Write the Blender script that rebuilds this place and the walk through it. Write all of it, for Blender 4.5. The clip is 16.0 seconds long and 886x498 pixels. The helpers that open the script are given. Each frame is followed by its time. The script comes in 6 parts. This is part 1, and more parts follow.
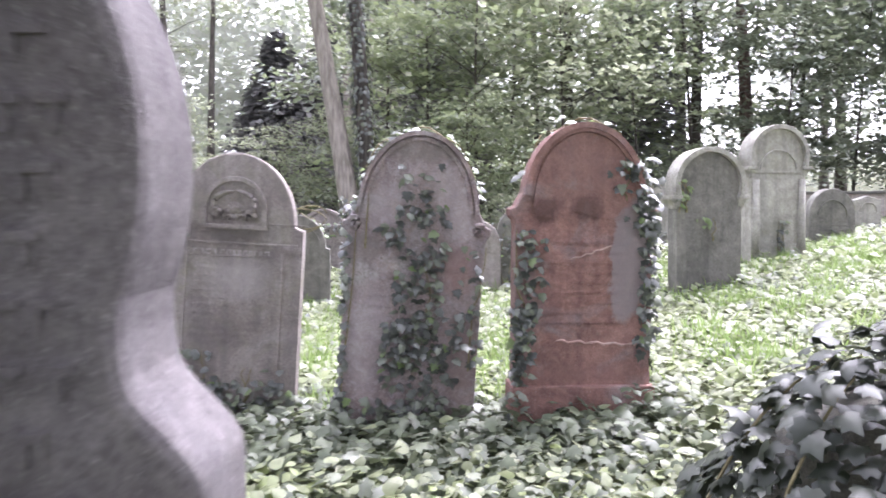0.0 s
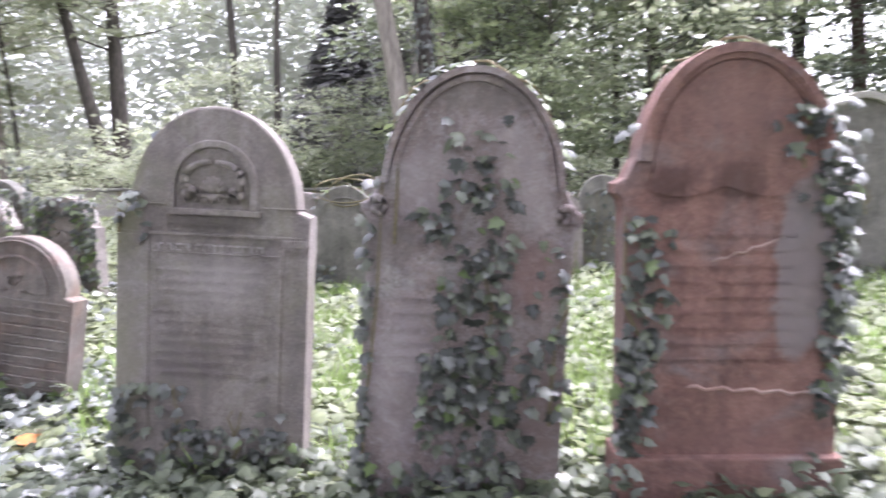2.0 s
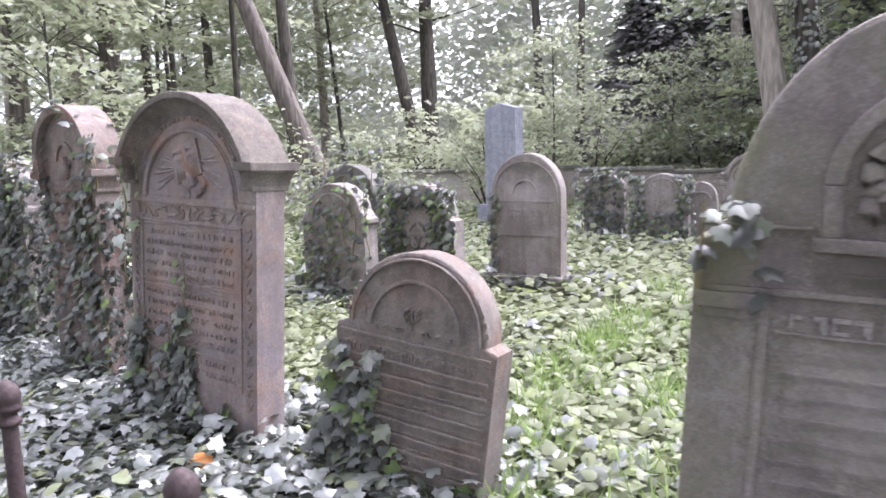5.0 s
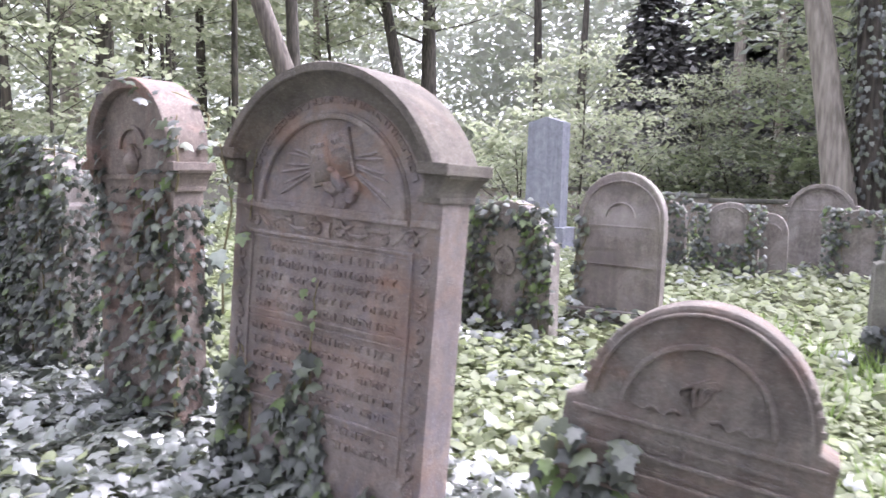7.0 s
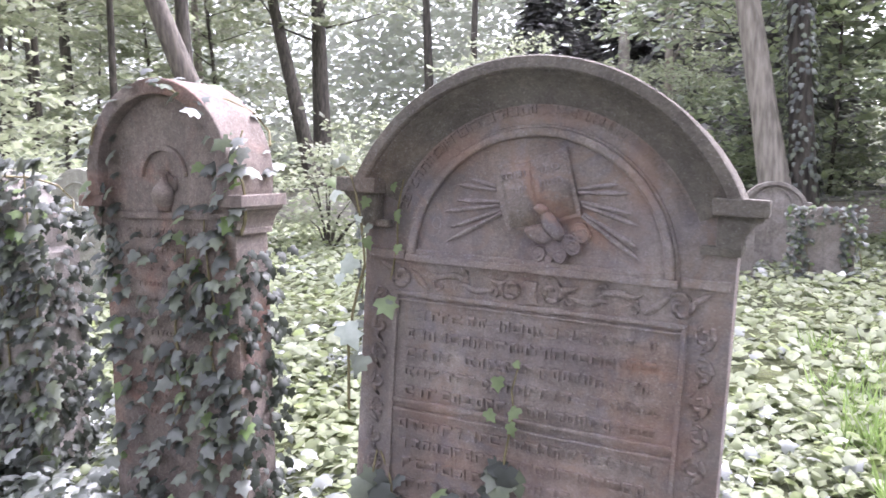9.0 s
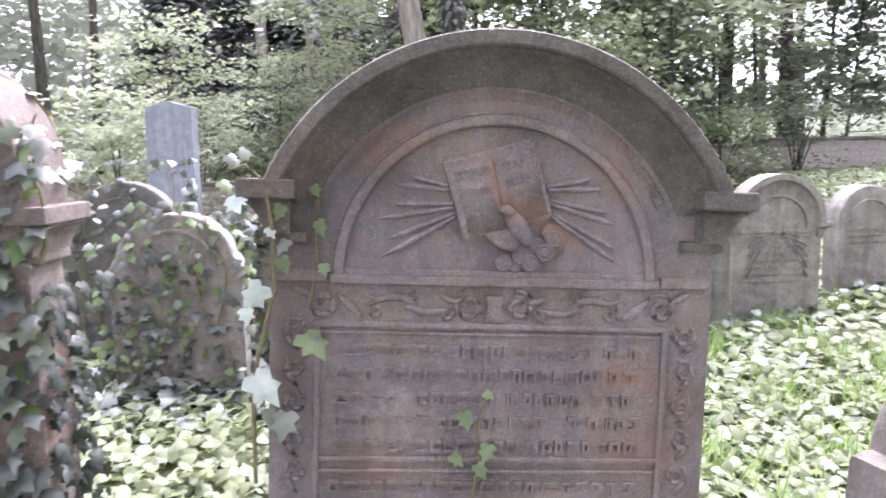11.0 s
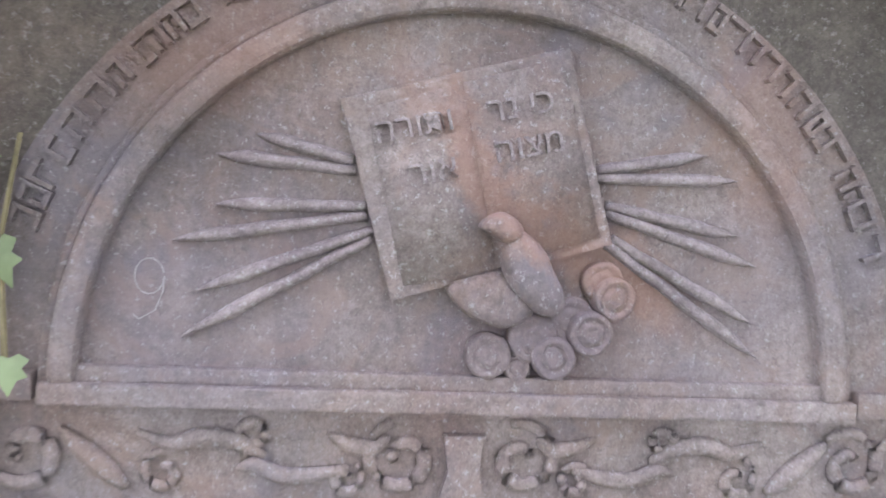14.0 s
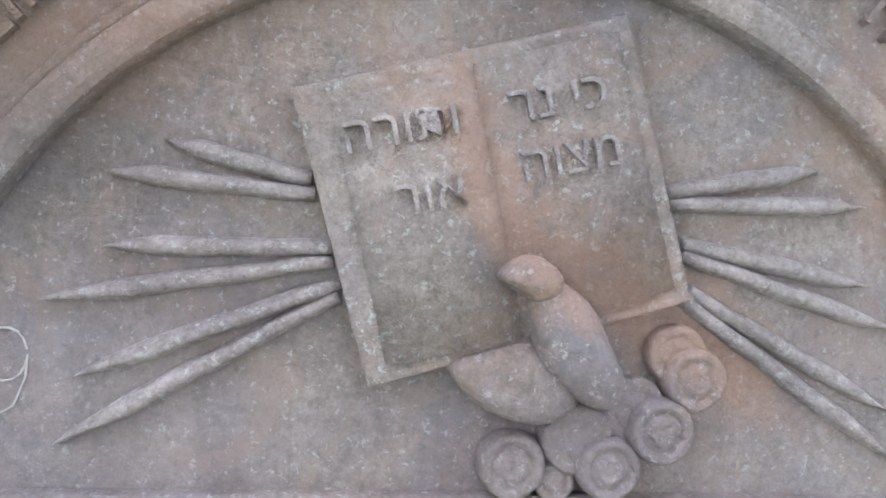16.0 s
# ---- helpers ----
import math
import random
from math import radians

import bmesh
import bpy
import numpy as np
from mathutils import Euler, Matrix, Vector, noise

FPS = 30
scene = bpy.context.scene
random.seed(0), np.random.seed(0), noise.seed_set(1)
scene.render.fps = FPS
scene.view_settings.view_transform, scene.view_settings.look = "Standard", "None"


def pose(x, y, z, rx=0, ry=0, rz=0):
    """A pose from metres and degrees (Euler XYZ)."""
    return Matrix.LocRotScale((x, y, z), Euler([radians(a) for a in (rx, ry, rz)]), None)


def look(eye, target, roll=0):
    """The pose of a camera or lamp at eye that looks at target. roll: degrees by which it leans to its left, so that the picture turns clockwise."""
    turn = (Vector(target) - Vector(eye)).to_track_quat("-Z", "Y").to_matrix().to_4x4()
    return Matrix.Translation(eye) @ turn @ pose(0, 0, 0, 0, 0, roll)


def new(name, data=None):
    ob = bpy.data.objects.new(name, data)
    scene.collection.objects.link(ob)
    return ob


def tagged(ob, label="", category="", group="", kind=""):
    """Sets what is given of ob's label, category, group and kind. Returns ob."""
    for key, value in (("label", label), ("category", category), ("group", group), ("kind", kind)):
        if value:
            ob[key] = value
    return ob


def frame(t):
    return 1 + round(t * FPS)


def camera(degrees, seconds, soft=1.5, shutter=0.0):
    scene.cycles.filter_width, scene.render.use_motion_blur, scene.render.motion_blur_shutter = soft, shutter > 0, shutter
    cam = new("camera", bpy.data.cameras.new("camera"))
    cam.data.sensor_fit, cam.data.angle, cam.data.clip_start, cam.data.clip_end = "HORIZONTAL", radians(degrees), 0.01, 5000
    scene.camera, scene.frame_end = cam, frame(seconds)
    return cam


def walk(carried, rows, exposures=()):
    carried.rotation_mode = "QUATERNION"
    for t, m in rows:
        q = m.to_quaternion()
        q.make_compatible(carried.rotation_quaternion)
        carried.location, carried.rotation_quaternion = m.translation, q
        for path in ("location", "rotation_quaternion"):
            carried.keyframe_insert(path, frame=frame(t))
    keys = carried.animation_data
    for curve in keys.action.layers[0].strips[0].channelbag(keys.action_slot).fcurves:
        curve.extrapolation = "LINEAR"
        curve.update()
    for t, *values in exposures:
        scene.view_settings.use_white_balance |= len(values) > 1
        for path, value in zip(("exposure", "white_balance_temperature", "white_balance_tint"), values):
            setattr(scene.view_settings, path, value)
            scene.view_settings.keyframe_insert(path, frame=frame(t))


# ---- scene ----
cam = camera(60.5, 16.0, 1.6, 0.4)

PATH = [
    (0, (-0.085, 0.082, 1.244), (-0.049, 2.079, 1.142), -0.6),
    (0.5, (-0.019, 0.472, 1.264), (0.102, 2.464, 1.13), -0.9),
    (1, (0.067, 0.846, 1.282), (0.102, 2.84, 1.128), -1.2),
    (1.5, (0.044, 1.23, 1.3), (0.08, 3.224, 1.15), -0.6),
    (2, (-0.035, 1.595, 1.295), (-0.192, 3.579, 1.1), -1.4),
    (2.5, (-0.129, 1.906, 1.32), (-0.673, 3.822, 1.142), -1.5),
    (3, (-0.364, 2.248, 1.332), (-1.129, 4.091, 1.187), -1.9),
    (3.5, (-0.623, 2.528, 1.361), (-1.505, 4.318, 1.226), -2.4),
    (6, (-2.151, 3.482, 1.355), (-2.917, 5.302, 1.037), -0.6),
    (6.5, (-2.452, 3.562, 1.338), (-3.151, 5.405, 0.998), 0.1),
    (7, (-2.818, 3.684, 1.351), (-3.608, 5.511, 1.157), 0.8),
    (7.5, (-3.169, 3.775, 1.386), (-3.927, 5.614, 1.177), 0.7),
    (8, (-3.488, 3.887, 1.418), (-4.176, 5.756, 1.234), -0.6),
    (10.5, (-4.744, 4.403, 1.489), (-4.579, 6.383, 1.258), -0.2),
    (11, (-4.836, 4.487, 1.495), (-4.39, 6.42, 1.244), -1.5),
    (11.5, (-4.82, 4.65, 1.459), (-4.294, 6.564, 1.219), -0.8),
    (12, (-4.778, 4.843, 1.442), (-4.195, 6.735, 1.164), -0.3),
    (12.5, (-4.769, 5.01, 1.405), (-4.057, 6.855, 1.111), -1.8),
    (13, (-4.712, 5.163, 1.398), (-3.98, 6.997, 1.086), -0.6),
    (13.5, (-4.618, 5.349, 1.406), (-3.991, 7.235, 1.185), 0.6),
    (14, (-4.55, 5.471, 1.418), (-3.998, 7.381, 1.198), 0.1),
    (14.5, (-4.517, 5.569, 1.421), (-3.955, 7.48, 1.235), -0.2),
    (15, (-4.49, 5.632, 1.417), (-3.953, 7.55, 1.242), -0.2),
    (15.5, (-4.491, 5.654, 1.418), (-3.935, 7.568, 1.251), -0.2),
    (16, (-4.493, 5.683, 1.416), (-3.926, 7.595, 1.259), -0.2),
]
walk(cam, [(t, look(eye, target, roll)) for t, eye, target, roll in PATH],
     [(0, 2.95, 5900, 26), (0.5, 2.95, 5900, 26), (1.5, 2.9, 5900, 26), (3.5, 2.84, 5900, 25), (6, 2.56, 5900, 25), (6.5, 2.58, 5900, 25), (7, 2.76, 5900, 25), (8, 2.82, 5900, 26), (10.5, 3.08, 5900, 24), (11, 3.08, 5900, 24), (12.5, 3.08, 5850, 25), (13.0, 3.14, 5850, 24), (13.5, 3.5, 5850, 23), (14.5, 4.05, 5850, 23), (15.2, 4.03, 5850, 19), (16, 4.03, 5750, 12)])

# ---- world, sun ----
SUN_ELEV, SUN_AZ = 58.0, 35.0          # degrees; azimuth measured from +y towards +x
world = bpy.data.worlds.new("overcast_sky")
scene.world = world
world.use_nodes = True
wn = world.node_tree
wn.nodes.clear()
w_out = wn.nodes.new("ShaderNodeOutputWorld")
w_bg = wn.nodes.new("ShaderNodeBackground")
w_sky = wn.nodes.new("ShaderNodeTexSky")
w_sky.sky_type, w_sky.sun_disc = "NISHITA", False
w_sky.sun_elevation, w_sky.sun_rotation = radians(SUN_ELEV), radians(SUN_AZ)
w_sky.air_density, w_sky.dust_density, w_sky.ozone_density = 1.0, 4.0, 1.0
w_hs = wn.nodes.new("ShaderNodeHueSaturation")
w_hs.inputs["Saturation"].default_value = 0.18
w_bg.inputs["Strength"].default_value = 0.15
wn.links.new(w_sky.outputs[0], w_hs.inputs["Color"])
wn.links.new(w_hs.outputs[0], w_bg.inputs["Color"])
wn.links.new(w_bg.outputs[0], w_out.inputs["Surface"])
sun = new("sun", bpy.data.lights.new("sun", "SUN"))
sun.data.energy, sun.data.angle, sun.data.color = 0.45, radians(45), (1.0, 0.97, 0.92)
se, sa = radians(SUN_ELEV), radians(SUN_AZ)
sun.matrix_world = look((0, 0, 30), (-math.sin(sa) * math.cos(se), -math.cos(sa) * math.cos(se), 30 - math.sin(se)))

rng = np.random.default_rng(7)


# ---- materials ----
def nodes_of(name):
    m = bpy.data.materials.new(name)
    m.use_nodes = True
    nt = m.node_tree
    bsdf = nt.nodes["Principled BSDF"]
    return m, nt, bsdf


def ramp_node(nt, fac, stops):
    r = nt.nodes.new("ShaderNodeValToRGB")
    while len(r.color_ramp.elements) < len(stops):
        r.color_ramp.elements.new(0.5)
    for e, (p, c) in zip(r.color_ramp.elements, stops):
        e.position, e.color = p, (*c, 1)
    nt.links.new(fac, r.inputs[0])
    return r.outputs[0]


def noise_node(nt, scale, detail=6, rough=0.6, coord="Object", distort=0.0):
    tc = nt.nodes.new("ShaderNodeTexCoord")
    n = nt.nodes.new("ShaderNodeTexNoise")
    n.inputs["Scale"].default_value, n.inputs["Detail"].default_value = scale, detail
    n.inputs["Roughness"].default_value, n.inputs["Distortion"].default_value = rough, distort
    nt.links.new(tc.outputs[coord], n.inputs["Vector"])
    return n.outputs["Fac"]


def mix_node(nt, fac, a, b, mode="MIX"):
    n = nt.nodes.new("ShaderNodeMix")
    n.data_type, n.blend_type = "RGBA", mode
    for sock, v in ((n.inputs[0], fac), (n.inputs[6], a), (n.inputs[7], b)):
        if isinstance(v, (int, float)):
            sock.default_value = v
        elif isinstance(v, tuple):
            sock.default_value = (*v, 1)
        else:
            nt.links.new(v, sock)
    return n.outputs[2]


def bump_node(nt, bsdf, height, dist, strength=0.6, prev=None):
    b = nt.nodes.new("ShaderNodeBump")
    b.inputs["Strength"].default_value, b.inputs["Distance"].default_value = strength, dist
    nt.links.new(height, b.inputs["Height"])
    if prev:
        nt.links.new(prev, b.inputs["Normal"])
    nt.links.new(b.outputs[0], bsdf.inputs["Normal"])
    return b.outputs[0]


def stone_mat(name, dark, mid, light, blotch=None, lichen=(0.42, 0.44, 0.36), lichen_amt=0.62, rough=0.9, specks=0.0, mottle=None):
    m, nt, bsdf = nodes_of(name)
    big = noise_node(nt, 2.2, 5, 0.62, distort=0.4)
    col = ramp_node(nt, big, [(0.30, dark), (0.5, mid), (0.72, light)])
    if blotch:
        f = ramp_node(nt, noise_node(nt, 3.1, 4, 0.55, distort=0.8), [(0.52, (0, 0, 0)), (0.68, (1, 1, 1))])
        col = mix_node(nt, f, col, blotch)
    fine = noise_node(nt, 55, 8, 0.75)
    g = ramp_node(nt, fine, [(0.25, (0.66, 0.66, 0.66)), (0.75, (1.25, 1.25, 1.25))])
    col = mix_node(nt, 1.0, col, g, "MULTIPLY")
    peck = ramp_node(nt, noise_node(nt, 170, 4, 0.7), [(0.36, (0.62, 0.61, 0.60)), (0.5, (1, 1, 1)), (0.64, (1.35, 1.36, 1.38))])
    col = mix_node(nt, 0.42, col, peck, "MULTIPLY")
    dots = ramp_node(nt, noise_node(nt, 420, 3, 0.6), [(0.38, (0.66, 0.65, 0.64)), (0.5, (1, 1, 1)), (0.62, (1.42, 1.43, 1.45))])
    col = mix_node(nt, 0.18, col, dots, "MULTIPLY")
    mid_n = ramp_node(nt, noise_node(nt, 11, 7, 0.7, distort=0.6), [(0.35, (0.80, 0.79, 0.80)), (0.65, (1.16, 1.16, 1.14))])
    col = mix_node(nt, 0.9, col, mid_n, "MULTIPLY")
    spots = ramp_node(nt, noise_node(nt, 38, 10, 0.85), [(lichen_amt, (0, 0, 0)), (lichen_amt + 0.07, (0.75, 0.75, 0.75))])
    col = mix_node(nt, spots, col, lichen)
    if mottle:
        for k, (tone, sc) in enumerate(mottle):
            f = ramp_node(nt, noise_node(nt, sc, 5, 0.62, distort=0.9 + k), [(0.50, (0, 0, 0)), (0.66, (0.55, 0.55, 0.55))])
            col = mix_node(nt, f, col, tone)
    if specks:
        f = ramp_node(nt, noise_node(nt, 150, 5, 0.75), [(0.575, (0, 0, 0)), (0.63, (specks, specks, specks))])
        col = mix_node(nt, f, col, (0.58, 0.56, 0.55))
        f = ramp_node(nt, noise_node(nt, 95, 5, 0.75, distort=0.5), [(0.36, (specks, specks, specks)), (0.42, (0, 0, 0))])
        col = mix_node(nt, f, col, (0.16, 0.135, 0.13))
    # rain streaks
    tc = nt.nodes.new("ShaderNodeTexCoord")
    mp = nt.nodes.new("ShaderNodeMapping")
    mp.inputs["Scale"].default_value = (14, 14, 1.1)
    st = nt.nodes.new("ShaderNodeTexNoise")
    st.inputs["Scale"].default_value, st.inputs["Detail"].default_value = 1.0, 5
    nt.links.new(tc.outputs["Object"], mp.inputs["Vector"])
    nt.links.new(mp.outputs[0], st.inputs["Vector"])
    sr = ramp_node(nt, st.outputs["Fac"], [(0.42, (0.72, 0.72, 0.74)), (0.58, (1.05, 1.04, 1.03))])
    col = mix_node(nt, 0.45, col, sr, "MULTIPLY")
    nt.links.new(col, bsdf.inputs["Base Color"])
    bsdf.inputs["Roughness"].default_value = rough
    bsdf.inputs["Specular IOR Level"].default_value = 0.25
    p = bump_node(nt, bsdf, noise_node(nt, 9, 6, 0.6), 0.012, 0.5)
    p = bump_node(nt, bsdf, noise_node(nt, 140, 6, 0.8), 0.006, 0.9, p)
    bump_node(nt, bsdf, noise_node(nt, 480, 3, 0.7), 0.0014, 0.7, p)
    return m


def stain_and_shade(mat, spots):
    """Adds stains and painted shade with soft uneven edges: (x, z, half width, half height, turn, colour, strength,
    edge).
    """
    nt = mat.node_tree
    bsdf = next(n for n in nt.nodes if n.type == "BSDF_PRINCIPLED")
    col = bsdf.inputs["Base Color"].links[0].from_socket
    tc = nt.nodes.new("ShaderNodeTexCoord")
    ns = nt.nodes.new("ShaderNodeTexNoise")
    ns.inputs["Scale"].default_value, ns.inputs["Detail"].default_value, ns.inputs["Roughness"].default_value = 9.0, 6, 0.7
    nt.links.new(tc.outputs["Object"], ns.inputs["Vector"])
    warp = nt.nodes.new("ShaderNodeVectorMath")
    warp.operation = "MULTIPLY_ADD"
    warp.inputs[1].default_value = (0.16, 0.16, 0.16)
    nt.links.new(ns.outputs["Color"], warp.inputs[0])
    nt.links.new(tc.outputs["Object"], warp.inputs[2])
    for x, z, rx, rz, turn, colour, amount, edge in spots:
        mp = nt.nodes.new("ShaderNodeMapping")
        mp.vector_type = "TEXTURE"
        mp.inputs["Location"].default_value = (x + 0.08, 0.0, z + 0.08)
        mp.inputs["Rotation"].default_value = (0, radians(turn), 0)
        mp.inputs["Scale"].default_value = (rx, 50, rz)
        nt.links.new(warp.outputs[0], mp.inputs["Vector"])
        gr = nt.nodes.new("ShaderNodeTexGradient")
        gr.gradient_type = "SPHERICAL"
        nt.links.new(mp.outputs[0], gr.inputs["Vector"])
        f = ramp_node(nt, gr.outputs["Fac"], [(0.05, (0, 0, 0)), (0.05 + edge, (amount, amount, amount))])
        grain = mix_node(nt, 1.0, mix_node(nt, 0.55, col, colour), colour) if amount > 0.9 else colour
        col = mix_node(nt, f, col, mix_node(nt, 0.75, col, grain))
    nt.links.new(col, bsdf.inputs["Base Color"])


def leaf_mat(name, cols, rough=0.42, trans=0.35, spec=0.5, coat=0.0, tcol=(0.40, 0.46, 0.24)):
    m, nt, bsdf = nodes_of(name)
    geo = nt.nodes.new("ShaderNodeNewGeometry")
    k = len(cols)
    col = ramp_node(nt, geo.outputs["Random Per Island"], [(i / max(1, k - 1), c) for i, c in enumerate(cols)])
    v = ramp_node(nt, noise_node(nt, 22, 3, 0.6), [(0.3, (0.75, 0.75, 0.75)), (0.7, (1.2, 1.2, 1.2))])
    col = mix_node(nt, 1.0, col, v, "MULTIPLY")
    nt.links.new(col, bsdf.inputs["Base Color"])
    bsdf.inputs["Roughness"].default_value = rough
    bsdf.inputs["Specular IOR Level"].default_value = spec
    bsdf.inputs["Coat Weight"].default_value, bsdf.inputs["Coat Roughness"].default_value = coat, 0.28
    tr = nt.nodes.new("ShaderNodeBsdfTranslucent")
    nt.links.new(mix_node(nt, 0.5, col, tcol), tr.inputs["Color"])
    mx = nt.nodes.new("ShaderNodeMixShader")
    mx.inputs[0].default_value = trans
    nt.links.new(bsdf.outputs[0], mx.inputs[1])
    nt.links.new(tr.outputs[0], mx.inputs[2])
    nt.links.new(mx.outputs[0], nt.nodes["Material Output"].inputs["Surface"])
    return m


def bark_mat(name, dark, light, scale=(9, 9, 1.6)):
    m, nt, bsdf = nodes_of(name)
    tc = nt.nodes.new("ShaderNodeTexCoord")
    mp = nt.nodes.new("ShaderNodeMapping")
    mp.inputs["Scale"].default_value = scale
    n = nt.nodes.new("ShaderNodeTexNoise")
    n.inputs["Scale"].default_value, n.inputs["Detail"].default_value = 1.5, 8
    nt.links.new(tc.outputs["Object"], mp.inputs["Vector"])
    nt.links.new(mp.outputs[0], n.inputs["Vector"])
    col = ramp_node(nt, n.outputs["Fac"], [(0.35, dark), (0.65, light)])
    nt.links.new(col, bsdf.inputs["Base Color"])
    bsdf.inputs["Roughness"].default_value = 0.9
    bump_node(nt, bsdf, n.outputs["Fac"], 0.04, 0.8)
    return m


def soil_mat():
    m, nt, bsdf = nodes_of("leaf_litter_soil")
    a = noise_node(nt, 1.3, 6, 0.6)
    col = ramp_node(nt, a, [(0.35, (0.045, 0.05, 0.02)), (0.6, (0.09, 0.10, 0.035))])
    f = ramp_node(nt, noise_node(nt, 18, 8, 0.7), [(0.4, (0.6, 0.6, 0.6)), (0.7, (1.5, 1.5, 1.5))])
    nt.links.new(mix_node(nt, 1.0, col, f, "MULTIPLY"), bsdf.inputs["Base Color"])
    bsdf.inputs["Roughness"].default_value = 0.95
    bump_node(nt, bsdf, noise_node(nt, 14, 8, 0.7), 0.05, 0.8)
    return m


def plain_mat(name, color, rough=0.6, metal=0.0, grain=40.0):
    m, nt, bsdf = nodes_of(name)
    f = ramp_node(nt, noise_node(nt, grain, 6, 0.7), [(0.3, tuple(c * 0.6 for c in color)), (0.7, tuple(min(1, c * 1.3) for c in color))])
    nt.links.new(f, bsdf.inputs["Base Color"])
    bsdf.inputs["Roughness"].default_value, bsdf.inputs["Metallic"].default_value = rough, metal
    bump_node(nt, bsdf, noise_node(nt, grain * 2, 5, 0.7), 0.002, 0.6)
    return m


S_MAUVE = stone_mat("mauve_sandstone", (0.215, 0.178, 0.166), (0.318, 0.267, 0.249), (0.40, 0.347, 0.33), (0.32, 0.235, 0.20), (0.50, 0.48, 0.47), 0.63, 0.9, 0.5, (((0.235, 0.215, 0.245), 7.0), ((0.345, 0.25, 0.205), 9.0)))
S_BROWN = stone_mat("brown_sandstone", (0.15, 0.129, 0.115), (0.218, 0.193, 0.172), (0.29, 0.263, 0.238), (0.25, 0.185, 0.15), (0.33, 0.32, 0.29), 0.63, specks=0.3, mottle=(((0.22, 0.16, 0.14), 5.0), ((0.16, 0.145, 0.125), 8.0)))
S_RUSSET = stone_mat("reddish_brown_sandstone", (0.17, 0.138, 0.122), (0.25, 0.205, 0.183), (0.32, 0.27, 0.245), (0.32, 0.20, 0.165), (0.42, 0.40, 0.37), 0.63, specks=0.35)
S_GREY = stone_mat("grey_sandstone", (0.20, 0.175, 0.16), (0.31, 0.275, 0.255), (0.41, 0.375, 0.36), None, specks=0.35, mottle=(((0.20, 0.18, 0.15), 4.0), ((0.40, 0.37, 0.34), 11.0)))
S_SHELL = stone_mat("grey_brown_sandstone", (0.20, 0.17, 0.155), (0.29, 0.255, 0.235), (0.38, 0.345, 0.33), None, specks=0.35, mottle=(((0.22, 0.185, 0.185), 5.0), ((0.25, 0.24, 0.18), 3.0)))
S_NEAR = stone_mat("blue_grey_sandstone", (0.115, 0.104, 0.106), (0.165, 0.15, 0.152), (0.23, 0.213, 0.216), None, (0.34, 0.33, 0.33), 0.60, specks=0.22)
# olive weathering, darkened further to stand in for the hood's shade
S_HOOD = stone_mat("weathered_shaded_sandstone", (0.115, 0.10, 0.086), (0.17, 0.15, 0.13), (0.235, 0.212, 0.185), (0.21, 0.165, 0.135), (0.33, 0.33, 0.27), 0.62, specks=0.3)
S_RED = stone_mat("red_sandstone", (0.17, 0.097, 0.085), (0.30, 0.168, 0.142), (0.37, 0.225, 0.195), (0.30, 0.245, 0.24), lichen_amt=0.64, specks=0.25, mottle=(((0.19, 0.11, 0.095), 6.0), ((0.36, 0.22, 0.18), 12.0)))
S_PINK = stone_mat("weathered_pink_sandstone", (0.20, 0.15, 0.145), (0.31, 0.245, 0.235), (0.42, 0.36, 0.35), (0.42, 0.39, 0.38), (0.46, 0.43, 0.42), 0.545, specks=0.5, mottle=(((0.20, 0.165, 0.175), 5.0), ((0.45, 0.41, 0.43), 13.0), ((0.19, 0.155, 0.15), 17.0)))
S_PALE = stone_mat("pale_grey_stone", (0.28, 0.27, 0.235), (0.40, 0.385, 0.34), (0.50, 0.48, 0.43), None, (0.5, 0.52, 0.42), specks=0.3, mottle=(((0.26, 0.25, 0.20), 4.0),))
S_DARK = stone_mat("dark_grey_stone", (0.13, 0.128, 0.112), (0.20, 0.192, 0.17), (0.27, 0.26, 0.235), None)
S_BLUE = stone_mat("blue_grey_granite", (0.26, 0.27, 0.31), (0.33, 0.34, 0.39), (0.38, 0.39, 0.44), None, (0.42, 0.44, 0.48), 0.7, 0.55)
S_WALL = stone_mat("rubble_wall_stone", (0.36, 0.31, 0.28), (0.50, 0.45, 0.41), (0.62, 0.57, 0.53), (0.42, 0.30, 0.25))
S_SCAR = stone_mat("fresh_pink_break", (0.42, 0.27, 0.24), (0.50, 0.35, 0.31), (0.56, 0.43, 0.39), None)
S_WORN = stone_mat("bleached_sandstone", (0.30, 0.265, 0.255), (0.42, 0.38, 0.37), (0.53, 0.49, 0.48), None)
M_MORTAR = plain_mat("old_mortar", (0.40, 0.37, 0.34), 0.95)
# the pale grey tones paint sky sheen on some leaves
M_IVY = leaf_mat("ivy_leaves", [(0.034, 0.038, 0.033), (0.058, 0.063, 0.054), (0.042, 0.048, 0.041), (0.13, 0.138, 0.122), (0.11, 0.13, 0.075), (0.17, 0.175, 0.16)], 0.4, 0.12, 0.5, 0.15)
# shaded copy of the ivy: the shade is put into the leaf colour
M_IVYSHADE = leaf_mat("shaded_ivy_leaves", [(0.012, 0.016, 0.011), (0.02, 0.025, 0.017), (0.034, 0.04, 0.028)], 0.45, 0.08, 0.3, 0.0)
M_IVYGROUND = leaf_mat("ground_ivy_leaves", [(0.045, 0.055, 0.035), (0.08, 0.095, 0.06), (0.12, 0.14, 0.085), (0.06, 0.075, 0.045)], 0.5, 0.15, 0.35, 0.05)
